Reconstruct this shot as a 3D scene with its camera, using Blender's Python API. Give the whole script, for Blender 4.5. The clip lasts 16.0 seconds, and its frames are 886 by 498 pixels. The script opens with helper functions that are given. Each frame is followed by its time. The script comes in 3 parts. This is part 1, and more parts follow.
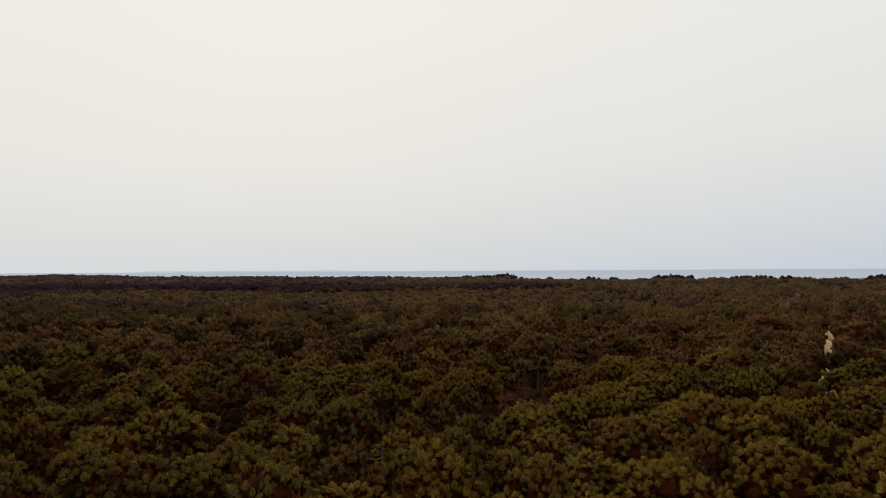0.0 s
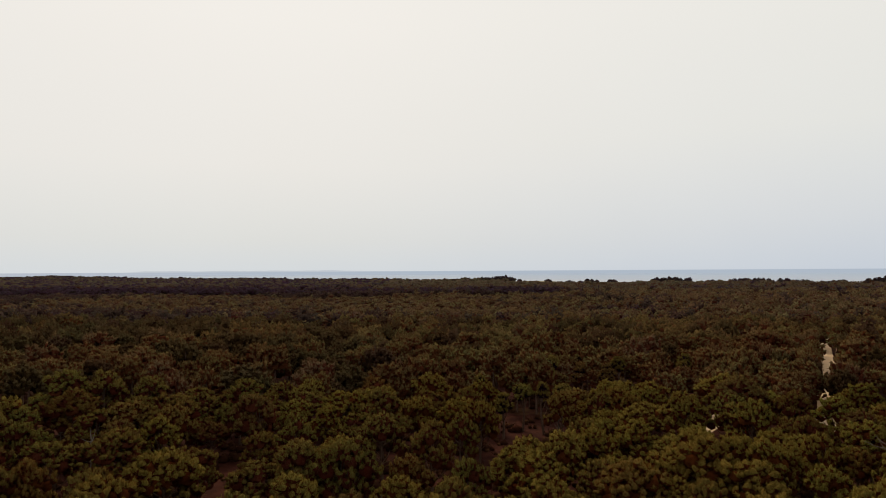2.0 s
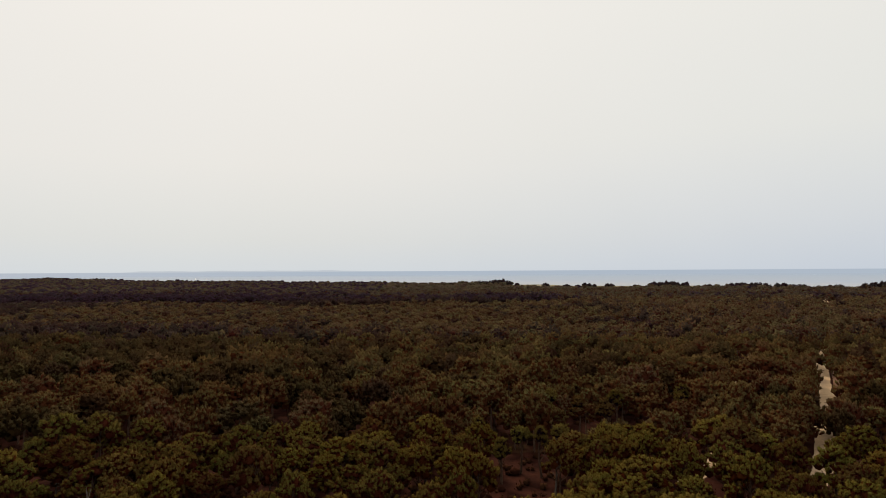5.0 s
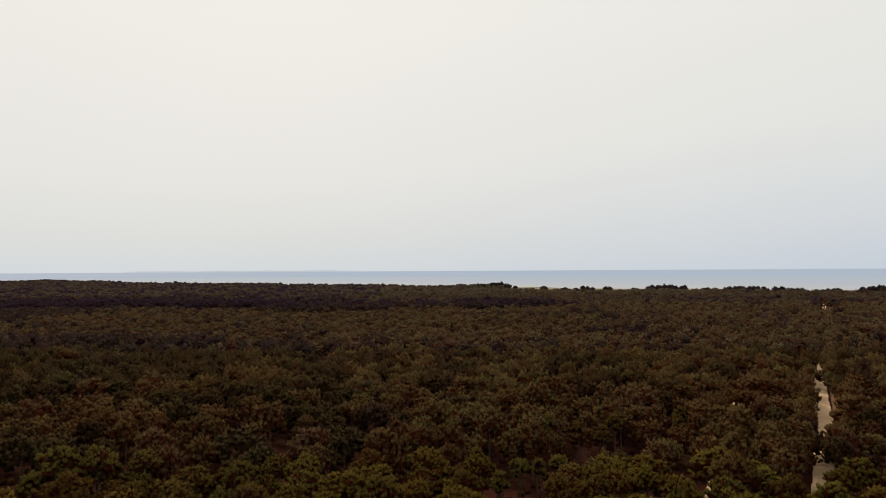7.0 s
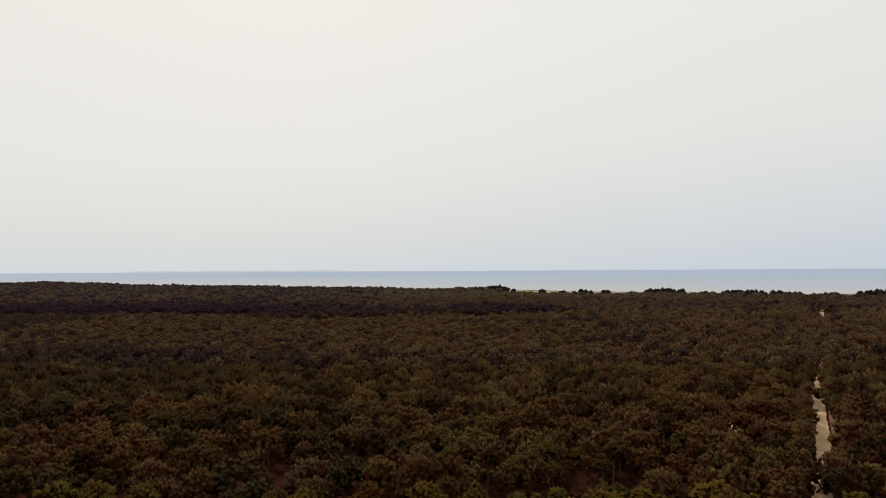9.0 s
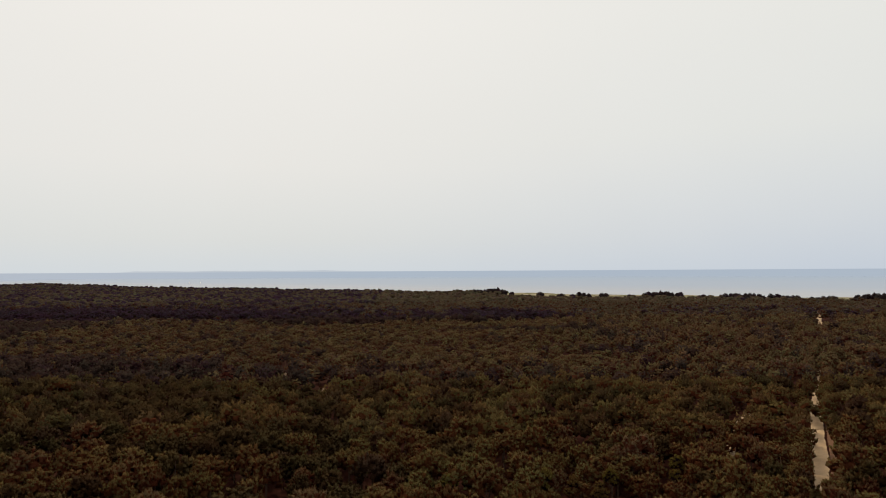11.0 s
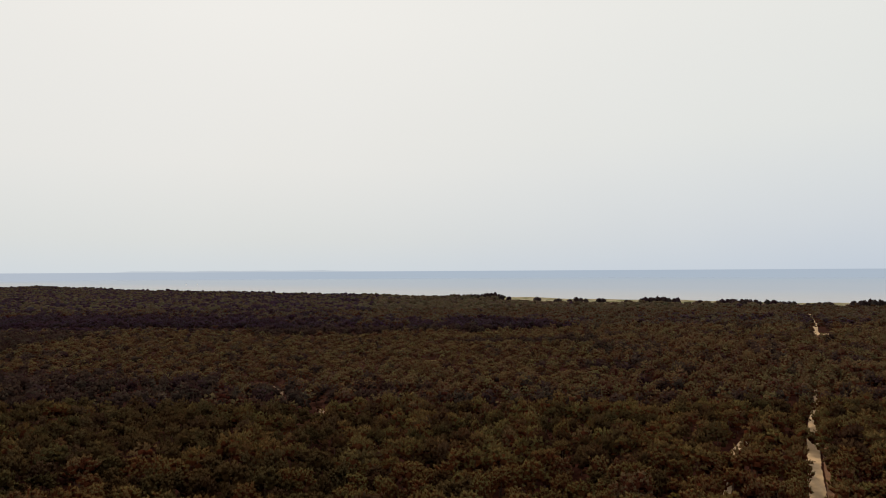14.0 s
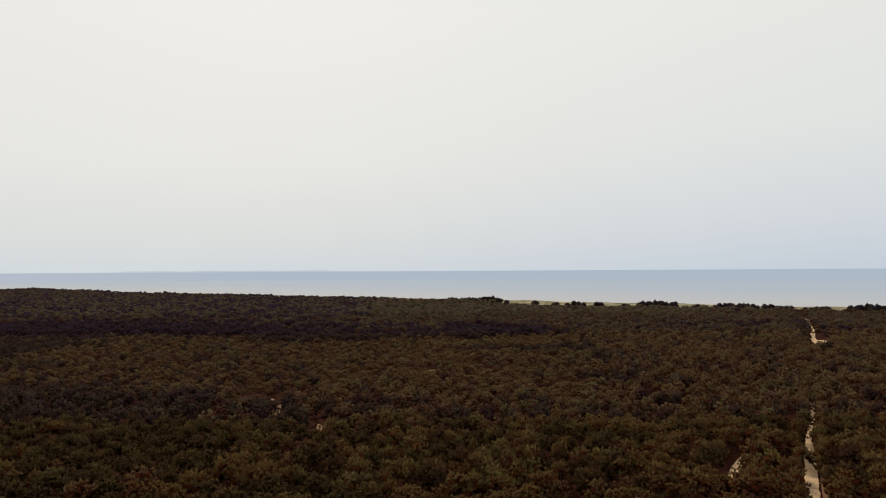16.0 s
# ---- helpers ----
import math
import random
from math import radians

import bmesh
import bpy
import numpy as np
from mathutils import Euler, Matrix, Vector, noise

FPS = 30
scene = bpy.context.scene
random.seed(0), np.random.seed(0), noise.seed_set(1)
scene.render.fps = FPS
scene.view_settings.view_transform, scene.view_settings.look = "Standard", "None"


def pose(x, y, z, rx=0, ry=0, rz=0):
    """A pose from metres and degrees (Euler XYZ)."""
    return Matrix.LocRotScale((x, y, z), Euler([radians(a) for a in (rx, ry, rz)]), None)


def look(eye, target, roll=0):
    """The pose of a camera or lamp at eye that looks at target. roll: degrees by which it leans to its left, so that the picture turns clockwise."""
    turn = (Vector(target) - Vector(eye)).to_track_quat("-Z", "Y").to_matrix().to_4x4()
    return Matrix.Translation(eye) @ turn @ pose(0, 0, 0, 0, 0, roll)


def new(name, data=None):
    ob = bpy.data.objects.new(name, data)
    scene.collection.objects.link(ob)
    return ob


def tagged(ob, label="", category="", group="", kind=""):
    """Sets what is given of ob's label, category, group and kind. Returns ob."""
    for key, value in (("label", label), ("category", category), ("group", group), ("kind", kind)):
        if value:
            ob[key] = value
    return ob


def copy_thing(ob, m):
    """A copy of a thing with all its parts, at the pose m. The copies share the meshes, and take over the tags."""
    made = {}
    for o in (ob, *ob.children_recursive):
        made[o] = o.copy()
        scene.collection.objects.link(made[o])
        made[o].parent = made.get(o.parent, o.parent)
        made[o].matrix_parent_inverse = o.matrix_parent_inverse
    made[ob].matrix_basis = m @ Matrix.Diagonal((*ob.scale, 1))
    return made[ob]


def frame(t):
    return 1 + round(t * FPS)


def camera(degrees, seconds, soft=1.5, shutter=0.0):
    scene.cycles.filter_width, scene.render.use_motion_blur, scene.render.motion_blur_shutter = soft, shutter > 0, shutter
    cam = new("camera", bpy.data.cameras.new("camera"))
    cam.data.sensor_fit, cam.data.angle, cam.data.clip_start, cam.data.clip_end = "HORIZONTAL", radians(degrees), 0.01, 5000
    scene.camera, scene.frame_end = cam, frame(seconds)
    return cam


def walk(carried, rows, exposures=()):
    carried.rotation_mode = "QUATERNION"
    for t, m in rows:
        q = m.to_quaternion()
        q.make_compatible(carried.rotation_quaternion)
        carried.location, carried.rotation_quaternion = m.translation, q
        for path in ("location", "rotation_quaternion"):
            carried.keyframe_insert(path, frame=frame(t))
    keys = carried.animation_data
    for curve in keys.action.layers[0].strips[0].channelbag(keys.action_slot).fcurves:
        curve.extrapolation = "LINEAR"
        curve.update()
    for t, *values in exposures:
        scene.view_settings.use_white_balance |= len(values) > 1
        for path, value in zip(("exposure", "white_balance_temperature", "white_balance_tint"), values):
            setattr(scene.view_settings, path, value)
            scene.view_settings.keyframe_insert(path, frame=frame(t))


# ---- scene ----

# camera: a drone that climbs straight up over a sand track and turns slowly to the right
cam = camera(70, 16.0, soft=0.95)
CLIMB = ((0, 22.0, 0.0), (2, 25.81, 0.15), (4, 30.09, 0.30), (6, 34.75, 0.46), (8, 39.9, 0.615),
         (10, 45.2, 0.78), (12, 50.5, 0.94), (14, 56.1, 1.12), (16, 62.0, 1.32))
walk(cam, [(t, pose(0, 0, z, 91.985, 0.32, -turn)) for t, z, turn in CLIMB],
     exposures=((0, 0.0, 6500, 10.0), (4, 0.0, 6490, 9.9), (8, -0.01, 6450, 9.6), (12, -0.02, 6390, 9.3), (16, -0.02, 6340, 9.0)))

# ---- world and sun ----
world = bpy.data.worlds.new("hazy_sky")
scene.world = world
world.use_nodes = True
SUN_EL, SUN_AZ = radians(44), radians(-14)


class Nodes:
    """Short hand for node trees."""

    def __init__(self, tree):
        self.tree = tree
        tree.nodes.clear()

    def add(self, kind, **inputs):
        n = self.tree.nodes.new(kind)
        for key, value in inputs.items():
            self.put(n, key.replace("_", " "), value)
        return n

    def put(self, n, key, value):
        sock = n.inputs[int(key)] if str(key).isdigit() else n.inputs[key]
        if isinstance(value, bpy.types.NodeSocket):
            self.tree.links.new(value, sock)
        elif isinstance(value, bpy.types.Node):
            self.tree.links.new(value.outputs[0], sock)
        else:
            sock.default_value = value

    def math(self, op, a, b=0.0, clamp=False):
        n = self.tree.nodes.new("ShaderNodeMath")
        n.operation, n.use_clamp = op, clamp
        self.put(n, 0, a)
        self.put(n, 1, b)
        return n.outputs[0]

    def mix(self, fac, a, b, blend="MIX"):
        n = self.tree.nodes.new("ShaderNodeMixRGB")
        n.blend_type = blend
        self.put(n, 0, fac)
        self.put(n, 1, a)
        self.put(n, 2, b)
        return n.outputs[0]

    def ramp(self, fac, *stops):
        n = self.tree.nodes.new("ShaderNodeValToRGB")
        self.put(n, 0, fac)
        el = n.color_ramp.elements
        while len(el) < len(stops):
            el.new(0.5)
        for e, (at, col) in zip(el, stops):
            e.position = at
            e.color = (*col, 1) if len(col) == 3 else col
        return n.outputs[0]

    def noise(self, vec, scale, detail=4.0, rough=0.55):
        n = self.tree.nodes.new("ShaderNodeTexNoise")
        self.put(n, "Vector", vec)
        n.inputs["Scale"].default_value = scale
        n.inputs["Detail"].default_value = detail
        n.inputs["Roughness"].default_value = rough
        return n.outputs[0]

    def span(self, v, a, b, c=0.0, d=1.0):
        n = self.tree.nodes.new("ShaderNodeMapRange")
        n.interpolation_type = "SMOOTHSTEP"
        for i, x in enumerate((v, a, b, c, d)):
            self.put(n, i, x)
        return n.outputs[0]


def rgb(r, g, b):
    """A colour given as it looks on a screen, 0 to 255, in linear light."""
    lin = [((v / 255 + 0.055) / 1.055) ** 2.4 if v > 10 else v / 255 / 12.92 for v in (r, g, b)]
    return (*lin, 1.0)


w = Nodes(world.node_tree)
coord = w.add("ShaderNodeTexCoord")
axes = w.add("ShaderNodeSeparateXYZ", Vector=coord.outputs["Generated"])
clear = w.add("ShaderNodeTexSky")
clear.sky_type, clear.sun_disc = "NISHITA", False
clear.sun_elevation, clear.sun_rotation = SUN_EL, SUN_AZ
clear.air_density, clear.dust_density = 1.0, 4.0
clear_sky = w.mix(1.0, clear.outputs[0], (0.1, 0.1, 0.1, 1), "MULTIPLY")
up = w.math("ADD", axes.outputs["Z"], 0.0)
west = w.ramp(up, (0.0, rgb(214, 219, 222)), (0.05, rgb(221, 222, 219)), (0.16, rgb(233, 230, 224)), (0.36, rgb(239, 235, 228)), (1.0, rgb(236, 233, 228)))
east = w.ramp(up, (0.0, rgb(200, 208, 218)), (0.07, rgb(212, 216, 220)), (0.20, rgb(228, 228, 223)), (0.38, rgb(236, 234, 227)), (1.0, rgb(236, 233, 228)))
cloud = w.mix(w.span(axes.outputs["X"], -0.35, 0.70), west, east)
wisps = w.noise(coord.outputs["Generated"], 2.2, 3.0)
cloud = w.mix(w.span(wisps, 0.3, 0.7, 0.0, 0.10), cloud, (0.86, 0.86, 0.84, 1))
veil = w.mix(0.97, clear_sky, cloud)
far_sea = w.ramp(w.math("MULTIPLY", axes.outputs["Z"], -1.0), (0.0, rgb(174, 185, 198)), (0.03, rgb(176, 187, 198)), (1.0, rgb(150, 160, 165)))
far_sea = w.mix(w.span(axes.outputs["X"], -0.6, -0.1, 0.75, 0.0), far_sea, rgb(184, 190, 200))
sky_or_sea = w.mix(w.span(axes.outputs["Z"], -0.0006, 0.0004), far_sea, veil)
bearing = w.math("DIVIDE", axes.outputs["X"], axes.outputs["Y"])
across = w.add("ShaderNodeCombineXYZ", X=bearing)
rise = w.math("MULTIPLY", w.noise(across.outputs[0], 14.0, 3.0), 0.0042)
there = w.math("MULTIPLY", w.span(bearing, -0.52, -0.46), w.span(bearing, -0.20, -0.02, 1.0, 0.0))
below = w.span(w.math("SUBTRACT", w.math("MULTIPLY", rise, there), axes.outputs["Z"]), 0.0, 0.0008)
coast = w.math("MULTIPLY", w.math("MULTIPLY", below, there), w.span(axes.outputs["Z"], -0.0006, 0.0004))
sky_or_sea = w.mix(w.math("MULTIPLY", coast, 0.55), sky_or_sea, rgb(172, 180, 191))
back = w.add("ShaderNodeBackground", Color=sky_or_sea, Strength=1.0)
w.add("ShaderNodeOutputWorld", Surface=back)

sun_data = bpy.data.lights.new("sun", "SUN")
sun_data.energy, sun_data.angle, sun_data.color = 3.0, radians(13), (1.0, 0.85, 0.60)
sun = new("sun", sun_data)
SUN_WAY = Vector((math.sin(SUN_AZ) * math.cos(SUN_EL), math.cos(SUN_AZ) * math.cos(SUN_EL), math.sin(SUN_EL)))
sun.matrix_world = look(SUN_WAY * 300, (0, 0, 0))


# ---- materials ----
def material(name):
    m = bpy.data.materials.new(name)
    m.use_nodes = True
    return m, Nodes(m.node_tree)


def finish(n, colour, rough, bump=None, strength=0.3, distance=0.1, spec=0.3):
    shader = n.add("ShaderNodeBsdfPrincipled", Base_Color=colour, Roughness=rough)
    shader.inputs["Specular IOR Level"].default_value = spec
    if bump is not None:
        b = n.add("ShaderNodeBump", Height=bump, Strength=strength, Distance=distance)
        n.put(shader, "Normal", b)
    return shader


def needles(name, dark, light, old, by_object):
    """Pine foliage: tufts differ a little, trees differ more, and some are browned."""
    m, n = material(name)
    geo = n.add("ShaderNodeNewGeometry")
    if by_object:
        tree = n.add("ShaderNodeObjectInfo").outputs["Random"]
    else:
        tint = n.add("ShaderNodeAttribute")
        tint.attribute_name = "tint"
        tree = tint.outputs["Fac"]
    tuft = geo.outputs["Random Per Island"]
    stand = n.noise(geo.outputs["Position"], 0.018, 3.0)
    base = n.mix(tree, dark, light)
    base = n.mix(n.span(tuft, 0.0, 1.0, 0.0, 0.55 if by_object else 0.4), base, light)
    kin = n.math("FRACT", n.math("MULTIPLY", tree, 7.31))
    fresh = n.mix(1.0, base, (0.90, 1.04, 0.95, 1), "MULTIPLY")
    dull = n.mix(1.0, base, (0.86, 0.74, 1.0, 1), "MULTIPLY")
    base = n.mix(n.span(kin, 0.45, 0.8), base, fresh)
    base = n.mix(n.span(kin, 0.22, 0.08), base, dull)
    hang = n.add("ShaderNodeMapping", Vector=geo.outputs["Position"])
    hang.inputs["Scale"].default_value = (1, 1, 0.35)
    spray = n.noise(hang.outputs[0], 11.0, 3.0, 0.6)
    # dark gaps between needles: reddish twigs and shade, painted along fine streaks
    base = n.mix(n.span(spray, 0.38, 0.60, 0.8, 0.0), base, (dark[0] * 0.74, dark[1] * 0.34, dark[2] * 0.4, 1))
    base = n.mix(n.span(stand, 0.42, 0.68, 0.0, 0.5), base, old)
    base = n.mix(n.span(tuft, 0.93, 0.97, 0.0, 0.7), base, old)
    shader = finish(n, base, 0.8, spray, 1.0, 0.15, 0.0)
    thin = n.add("ShaderNodeBsdfTranslucent", Color=base)
    both = n.add("ShaderNodeMixShader", Fac=0.36)
    n.put(both, 1, shader)
    n.put(both, 2, thin)
    n.add("ShaderNodeOutputMaterial", Surface=both)
    return m


def tone(bright, red=1.0, blue=1.0):
    """Dark, light and browned needle colours of one family of pines."""
    return [(r * bright * red, g * bright, b * bright * blue, 1) for r, g, b in ((0.062, 0.040, 0.010), (0.114, 0.102, 0.026), (0.096, 0.062, 0.015))]


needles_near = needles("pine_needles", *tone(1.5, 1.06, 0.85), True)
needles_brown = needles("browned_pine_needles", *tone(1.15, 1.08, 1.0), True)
# distance haze is painted in: bluer needle colours for the stands farther off
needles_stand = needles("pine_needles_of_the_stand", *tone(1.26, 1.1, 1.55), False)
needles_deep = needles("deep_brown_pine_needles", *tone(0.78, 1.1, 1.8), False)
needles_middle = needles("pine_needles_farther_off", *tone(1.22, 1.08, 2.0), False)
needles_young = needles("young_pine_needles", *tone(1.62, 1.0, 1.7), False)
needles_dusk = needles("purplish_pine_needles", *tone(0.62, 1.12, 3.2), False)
needles_far = needles("hazed_pine_needles", *tone(1.1, 0.96, 2.5), False)
needles_far_dusk = needles("hazed_purplish_pine_needles", *tone(0.46, 1.18, 5.6), False)
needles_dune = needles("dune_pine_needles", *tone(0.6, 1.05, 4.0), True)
# inner needles and twigs; the reddish shade inside the crowns is in their colour
inner = needles("inner_needles_with_shade", *tone(0.5, 2.1), False)
inner_stand = needles("inner_stand_needles_with_shade", *tone(0.54, 2.1, 1.6), False)
inner_deep = needles("inner_deep_brown_needles_with_shade", *tone(0.35, 1.25, 1.5), False)
inner_middle = needles("inner_far_off_needles_with_shade", *tone(0.54, 1.95, 2.1), False)
inner_dusk = needles("inner_purplish_needles_with_shade", *tone(0.36, 1.15, 3.4), False)


def bark_material():
    m, n = material("pine_bark")
    pos = n.add("ShaderNodeTexCoord").outputs["Object"]
    stretch = n.add("ShaderNodeMapping", Vector=pos)
    stretch.inputs["Scale"].default_value = (6, 6, 1.2)
    plates = n.add("ShaderNodeTexVoronoi", Vector=stretch, Scale=3.0)
    grain = n.noise(pos, 9.0, 5.0)
    col = n.ramp(plates.outputs["Distance"], (0.0, (0.115, 0.064, 0.042)), (0.5, (0.08, 0.044, 0.028)), (0.9, (0.036, 0.021, 0.014)))
    col = n.mix(n.span(grain, 0.35, 0.7, 0.0, 0.5), col, (0.10, 0.066, 0.048, 1))
    n.add("ShaderNodeOutputMaterial", Surface=finish(n, col, 0.9, plates.outputs["Distance"], 0.7, 0.05, 0.03))
    return m


def sand_material(name, pale, dark):
    m, n = material(name)
    pos = n.add("ShaderNodeNewGeometry").outputs["Position"]
    broad, fine = n.noise(pos, 0.35, 4.0), n.noise(pos, 5.0, 5.0)
    col = n.mix(n.span(broad, 0.35, 0.7), pale, dark)
    col = n.mix(n.span(fine, 0.52, 0.75, 0.0, 0.45), col, (0.16, 0.115, 0.07, 1))
    n.add("ShaderNodeOutputMaterial", Surface=finish(n, col, 0.92, fine, 0.5, 0.08, 0.15))
    return m


def plain_growth(name, dark, light, rough=0.85):
    m, n = material(name)
    geo = n.add("ShaderNodeNewGeometry")
    grain = n.noise(geo.outputs["Position"], 2.5, 4.0)
    col = n.mix(geo.outputs["Random Per Island"], dark, light)
    col = n.mix(n.span(grain, 0.4, 0.7, 0.0, 0.5), col, dark)
    n.add("ShaderNodeOutputMaterial", Surface=finish(n, col, rough, grain, 0.4, 0.05, 0.0))
    return m


bark = bark_material()
heather = plain_growth("heather", (0.026, 0.0092, 0.0055, 1), (0.060, 0.028, 0.013, 1))
dead_wood = plain_growth("dead_wood", (0.075, 0.056, 0.046, 1), (0.125, 0.102, 0.085, 1))
dry_grass = sand_material("dry_grass", (0.17, 0.14, 0.036, 1), (0.12, 0.10, 0.03, 1))
verge_soil = sand_material("verge_soil", (0.17, 0.082, 0.044, 1), (0.11, 0.052, 0.028, 1))
sand = sand_material("track_sand", (0.47, 0.325, 0.195, 1), (0.39, 0.26, 0.148, 1))

boat_paint = plain_growth("white_boat_paint", (0.62, 0.62, 0.60, 1), (0.72, 0.72, 0.70, 1), 0.5)
sailcloth, n = material("sailcloth")
weave = n.noise(n.add("ShaderNodeNewGeometry").outputs["Position"], 1.5, 3.0)
cloth = n.mix(n.span(weave, 0.3, 0.7), (0.80, 0.80, 0.78, 1), (0.72, 0.72, 0.70, 1))
lit_through = n.add("ShaderNodeMixShader", Fac=0.5)
n.put(lit_through, 1, n.add("ShaderNodeBsdfDiffuse", Color=cloth))
n.put(lit_through, 2, n.add("ShaderNodeBsdfTranslucent", Color=cloth))
n.add("ShaderNodeOutputMaterial", Surface=lit_through)
path_sand = sand_material("path_sand", (0.22, 0.14, 0.085, 1), (0.15, 0.09, 0.056, 1))

# ---- plan: s runs along the track to the sea, c along the coast ----
N_SEA, E_COAST = Vector((0.533, 0.846)), Vector((0.846, -0.533))
SEA_LEVEL = -4.0


def plan(x, y):
    return x * E_COAST.x + y * E_COAST.y, x * N_SEA.x + y * N_SEA.y


def place(c, s):
    return c * E_COAST.x + s * N_SEA.x, c * E_COAST.y + s * N_SEA.y


def step(a, b, v):
    u = np.clip((v - a) / (b - a), 0, 1)
    return u * u * (3 - 2 * u)


def ground_height(x, y):
    """Sandy forest floor, a dune ridge before the beach, then the sea bed. Works on arrays."""
    c, s = plan(x, y)
    z = 0.8 + 0.5 * np.sin(x / 61 + 0.6) * np.cos(y / 74) + 0.35 * np.sin((x + y) / 37)
    z = z * (1 - step(960, 1040, s))
    z = z + 6 * (1 - step(-2100, -1350, c)) * step(700, 950, s) * (1 - step(1000, 1100, s))
    ridge = 4.8 + 0.9 * np.sin(c / 47) + 0.6 * np.sin(c / 19 + 1)
    z = z + ridge * step(930, 1040, s) * (1 - step(1110, 1180, s)) - 2.0 * step(1110, 1200, s) - 3.2 * step(1200, 1330, s) - 4 * step(1330, 1800, s)
    return z


def mesh_of(name, verts, faces, mats=(), smooth=False):
    """A mesh from arrays; faces is one array of triangles or of quads."""
    verts, faces = np.asarray(verts, np.float32), np.asarray(faces, np.int32)
    me = bpy.data.meshes.new(name)
    me.vertices.add(len(verts))
    me.vertices.foreach_set("co", verts.ravel())
    k = faces.shape[1]
    me.loops.add(faces.size)
    me.loops.foreach_set("vertex_index", faces.ravel())
    me.polygons.add(len(faces))
    me.polygons.foreach_set("loop_start", np.arange(0, faces.size, k, dtype=np.int32))
    me.polygons.foreach_set("loop_total", np.full(len(faces), k, np.int32))
    if smooth:
        me.polygons.foreach_set("use_smooth", np.ones(len(faces), bool))
    for m in mats:
        me.materials.append(m)
    me.update(calc_edges=True)
    return me


def grid_faces(nu, nv):
    i = np.arange((nu - 1) * (nv - 1))
    a = i // (nv - 1) * nv + i % (nv - 1)
    return np.stack([a, a + 1, a + nv + 1, a + nv], 1)


# ---- ground, sea ----
def ground_material():
    m, n = material("forest_floor")
    pos = n.add("ShaderNodeNewGeometry").outputs["Position"]
    along = n.add("ShaderNodeVectorMath")
    along.operation = "DOT_PRODUCT"
    n.put(along, 0, pos)
    along.inputs[1].default_value = (N_SEA.x, N_SEA.y, 0)
    s = along.outputs["Value"]
    broad, mid, fine = n.noise(pos, 0.05, 4.0), n.noise(pos, 0.5, 5.0), n.noise(pos, 6.0, 4.0)
    litter = n.mix(n.span(mid, 0.35, 0.65), (0.038, 0.0115, 0.007, 1), (0.022, 0.007, 0.0045, 1))
    litter = n.mix(n.span(fine, 0.5, 0.75, 0.0, 0.5), litter, (0.042, 0.016, 0.0085, 1))
    litter = n.mix(n.span(broad, 0.60, 0.72, 0.0, 0.7), litter, (0.075, 0.052, 0.018, 1))
    dune = n.mix(n.span(n.noise(pos, 0.06, 5.0), 0.42, 0.60), (0.105, 0.100, 0.050, 1), (0.25, 0.21, 0.145, 1))
    beach = n.mix(n.span(mid, 0.3, 0.7), (0.470, 0.395, 0.311, 1), (0.403, 0.336, 0.260, 1))
    col = n.mix(n.span(s, 985.0, 1030.0), litter, dune)
    col = n.mix(n.span(s, 1150.0, 1200.0), col, beach)
    n.add("ShaderNodeOutputMaterial", Surface=finish(n, col, 0.95, mid, 0.6, 0.3, 0.02))
    return m


def spaced(lo, hi, near_lo, near_hi, fine, coarse):
    mid = np.arange(near_lo, near_hi + 0.1, fine)
    left = -np.geomspace(-near_lo + coarse if near_lo < 0 else coarse, -lo, 14)[::-1] if lo < near_lo else np.array([])
    right = np.geomspace(near_hi + coarse, hi, 14) if hi > near_hi else np.array([])
    return np.concatenate([left, mid, right])


def build_ground():
    cc = spaced(-4900, 4900, -1400, 500, 20, 40)
    ss = spaced(-4900, 4900, -40, 1400, 10, 40)
    C, S = np.meshgrid(cc, ss, indexing="ij")
    X, Y = place(C, S)
    V = np.stack([X, Y, ground_height(X, Y)], -1).reshape(-1, 3)
    ob = new("ground", mesh_of("ground", V, grid_faces(len(cc), len(ss))[:, ::-1], [ground_material()], True))
    return tagged(ob, "brown needle-strewn forest floor running out to grassy dunes and beach", "ground", kind="structure")


def sea_material():
    m, n = material("sea_water")
    pos = n.add("ShaderNodeNewGeometry").outputs["Position"]
    along = n.add("ShaderNodeVectorMath")
    along.operation = "DOT_PRODUCT"
    n.put(along, 0, pos)
    along.inputs[1].default_value = (N_SEA.x, N_SEA.y, 0)
    turn = n.add("ShaderNodeMapping", Vector=pos)
    turn.inputs["Rotation"].default_value = (0, 0, radians(32))
    turn.inputs["Scale"].default_value = (0.25, 1, 1)
    swell, chop = n.noise(turn.outputs[0], 0.05, 4.0), n.noise(pos, 0.9, 4.0)
    col = n.mix(n.span(along.outputs["Value"], 1250.0, 2300.0), (0.355, 0.375, 0.425, 1), (0.31, 0.36, 0.455, 1))
    col = n.mix(n.span(along.outputs["Value"], 2000.0, 4900.0), col, (0.285, 0.35, 0.465, 1))
    col = n.mix(n.span(swell, 0.45, 0.7, 0.0, 0.15), col, (0.315, 0.368, 0.470, 1))
    ripple = n.add("ShaderNodeBump", Height=chop, Strength=0.25, Distance=0.3)
    body = n.add("ShaderNodeBsdfDiffuse", Color=col, Normal=ripple)
    gloss = n.add("ShaderNodeBsdfGlossy", Roughness=0.35, Normal=ripple)
    both = n.add("ShaderNodeMixShader", Fac=0.015)
    n.put(both, 1, body)
    n.put(both, 2, gloss)
    n.add("ShaderNodeOutputMaterial", Surface=both)
    return m


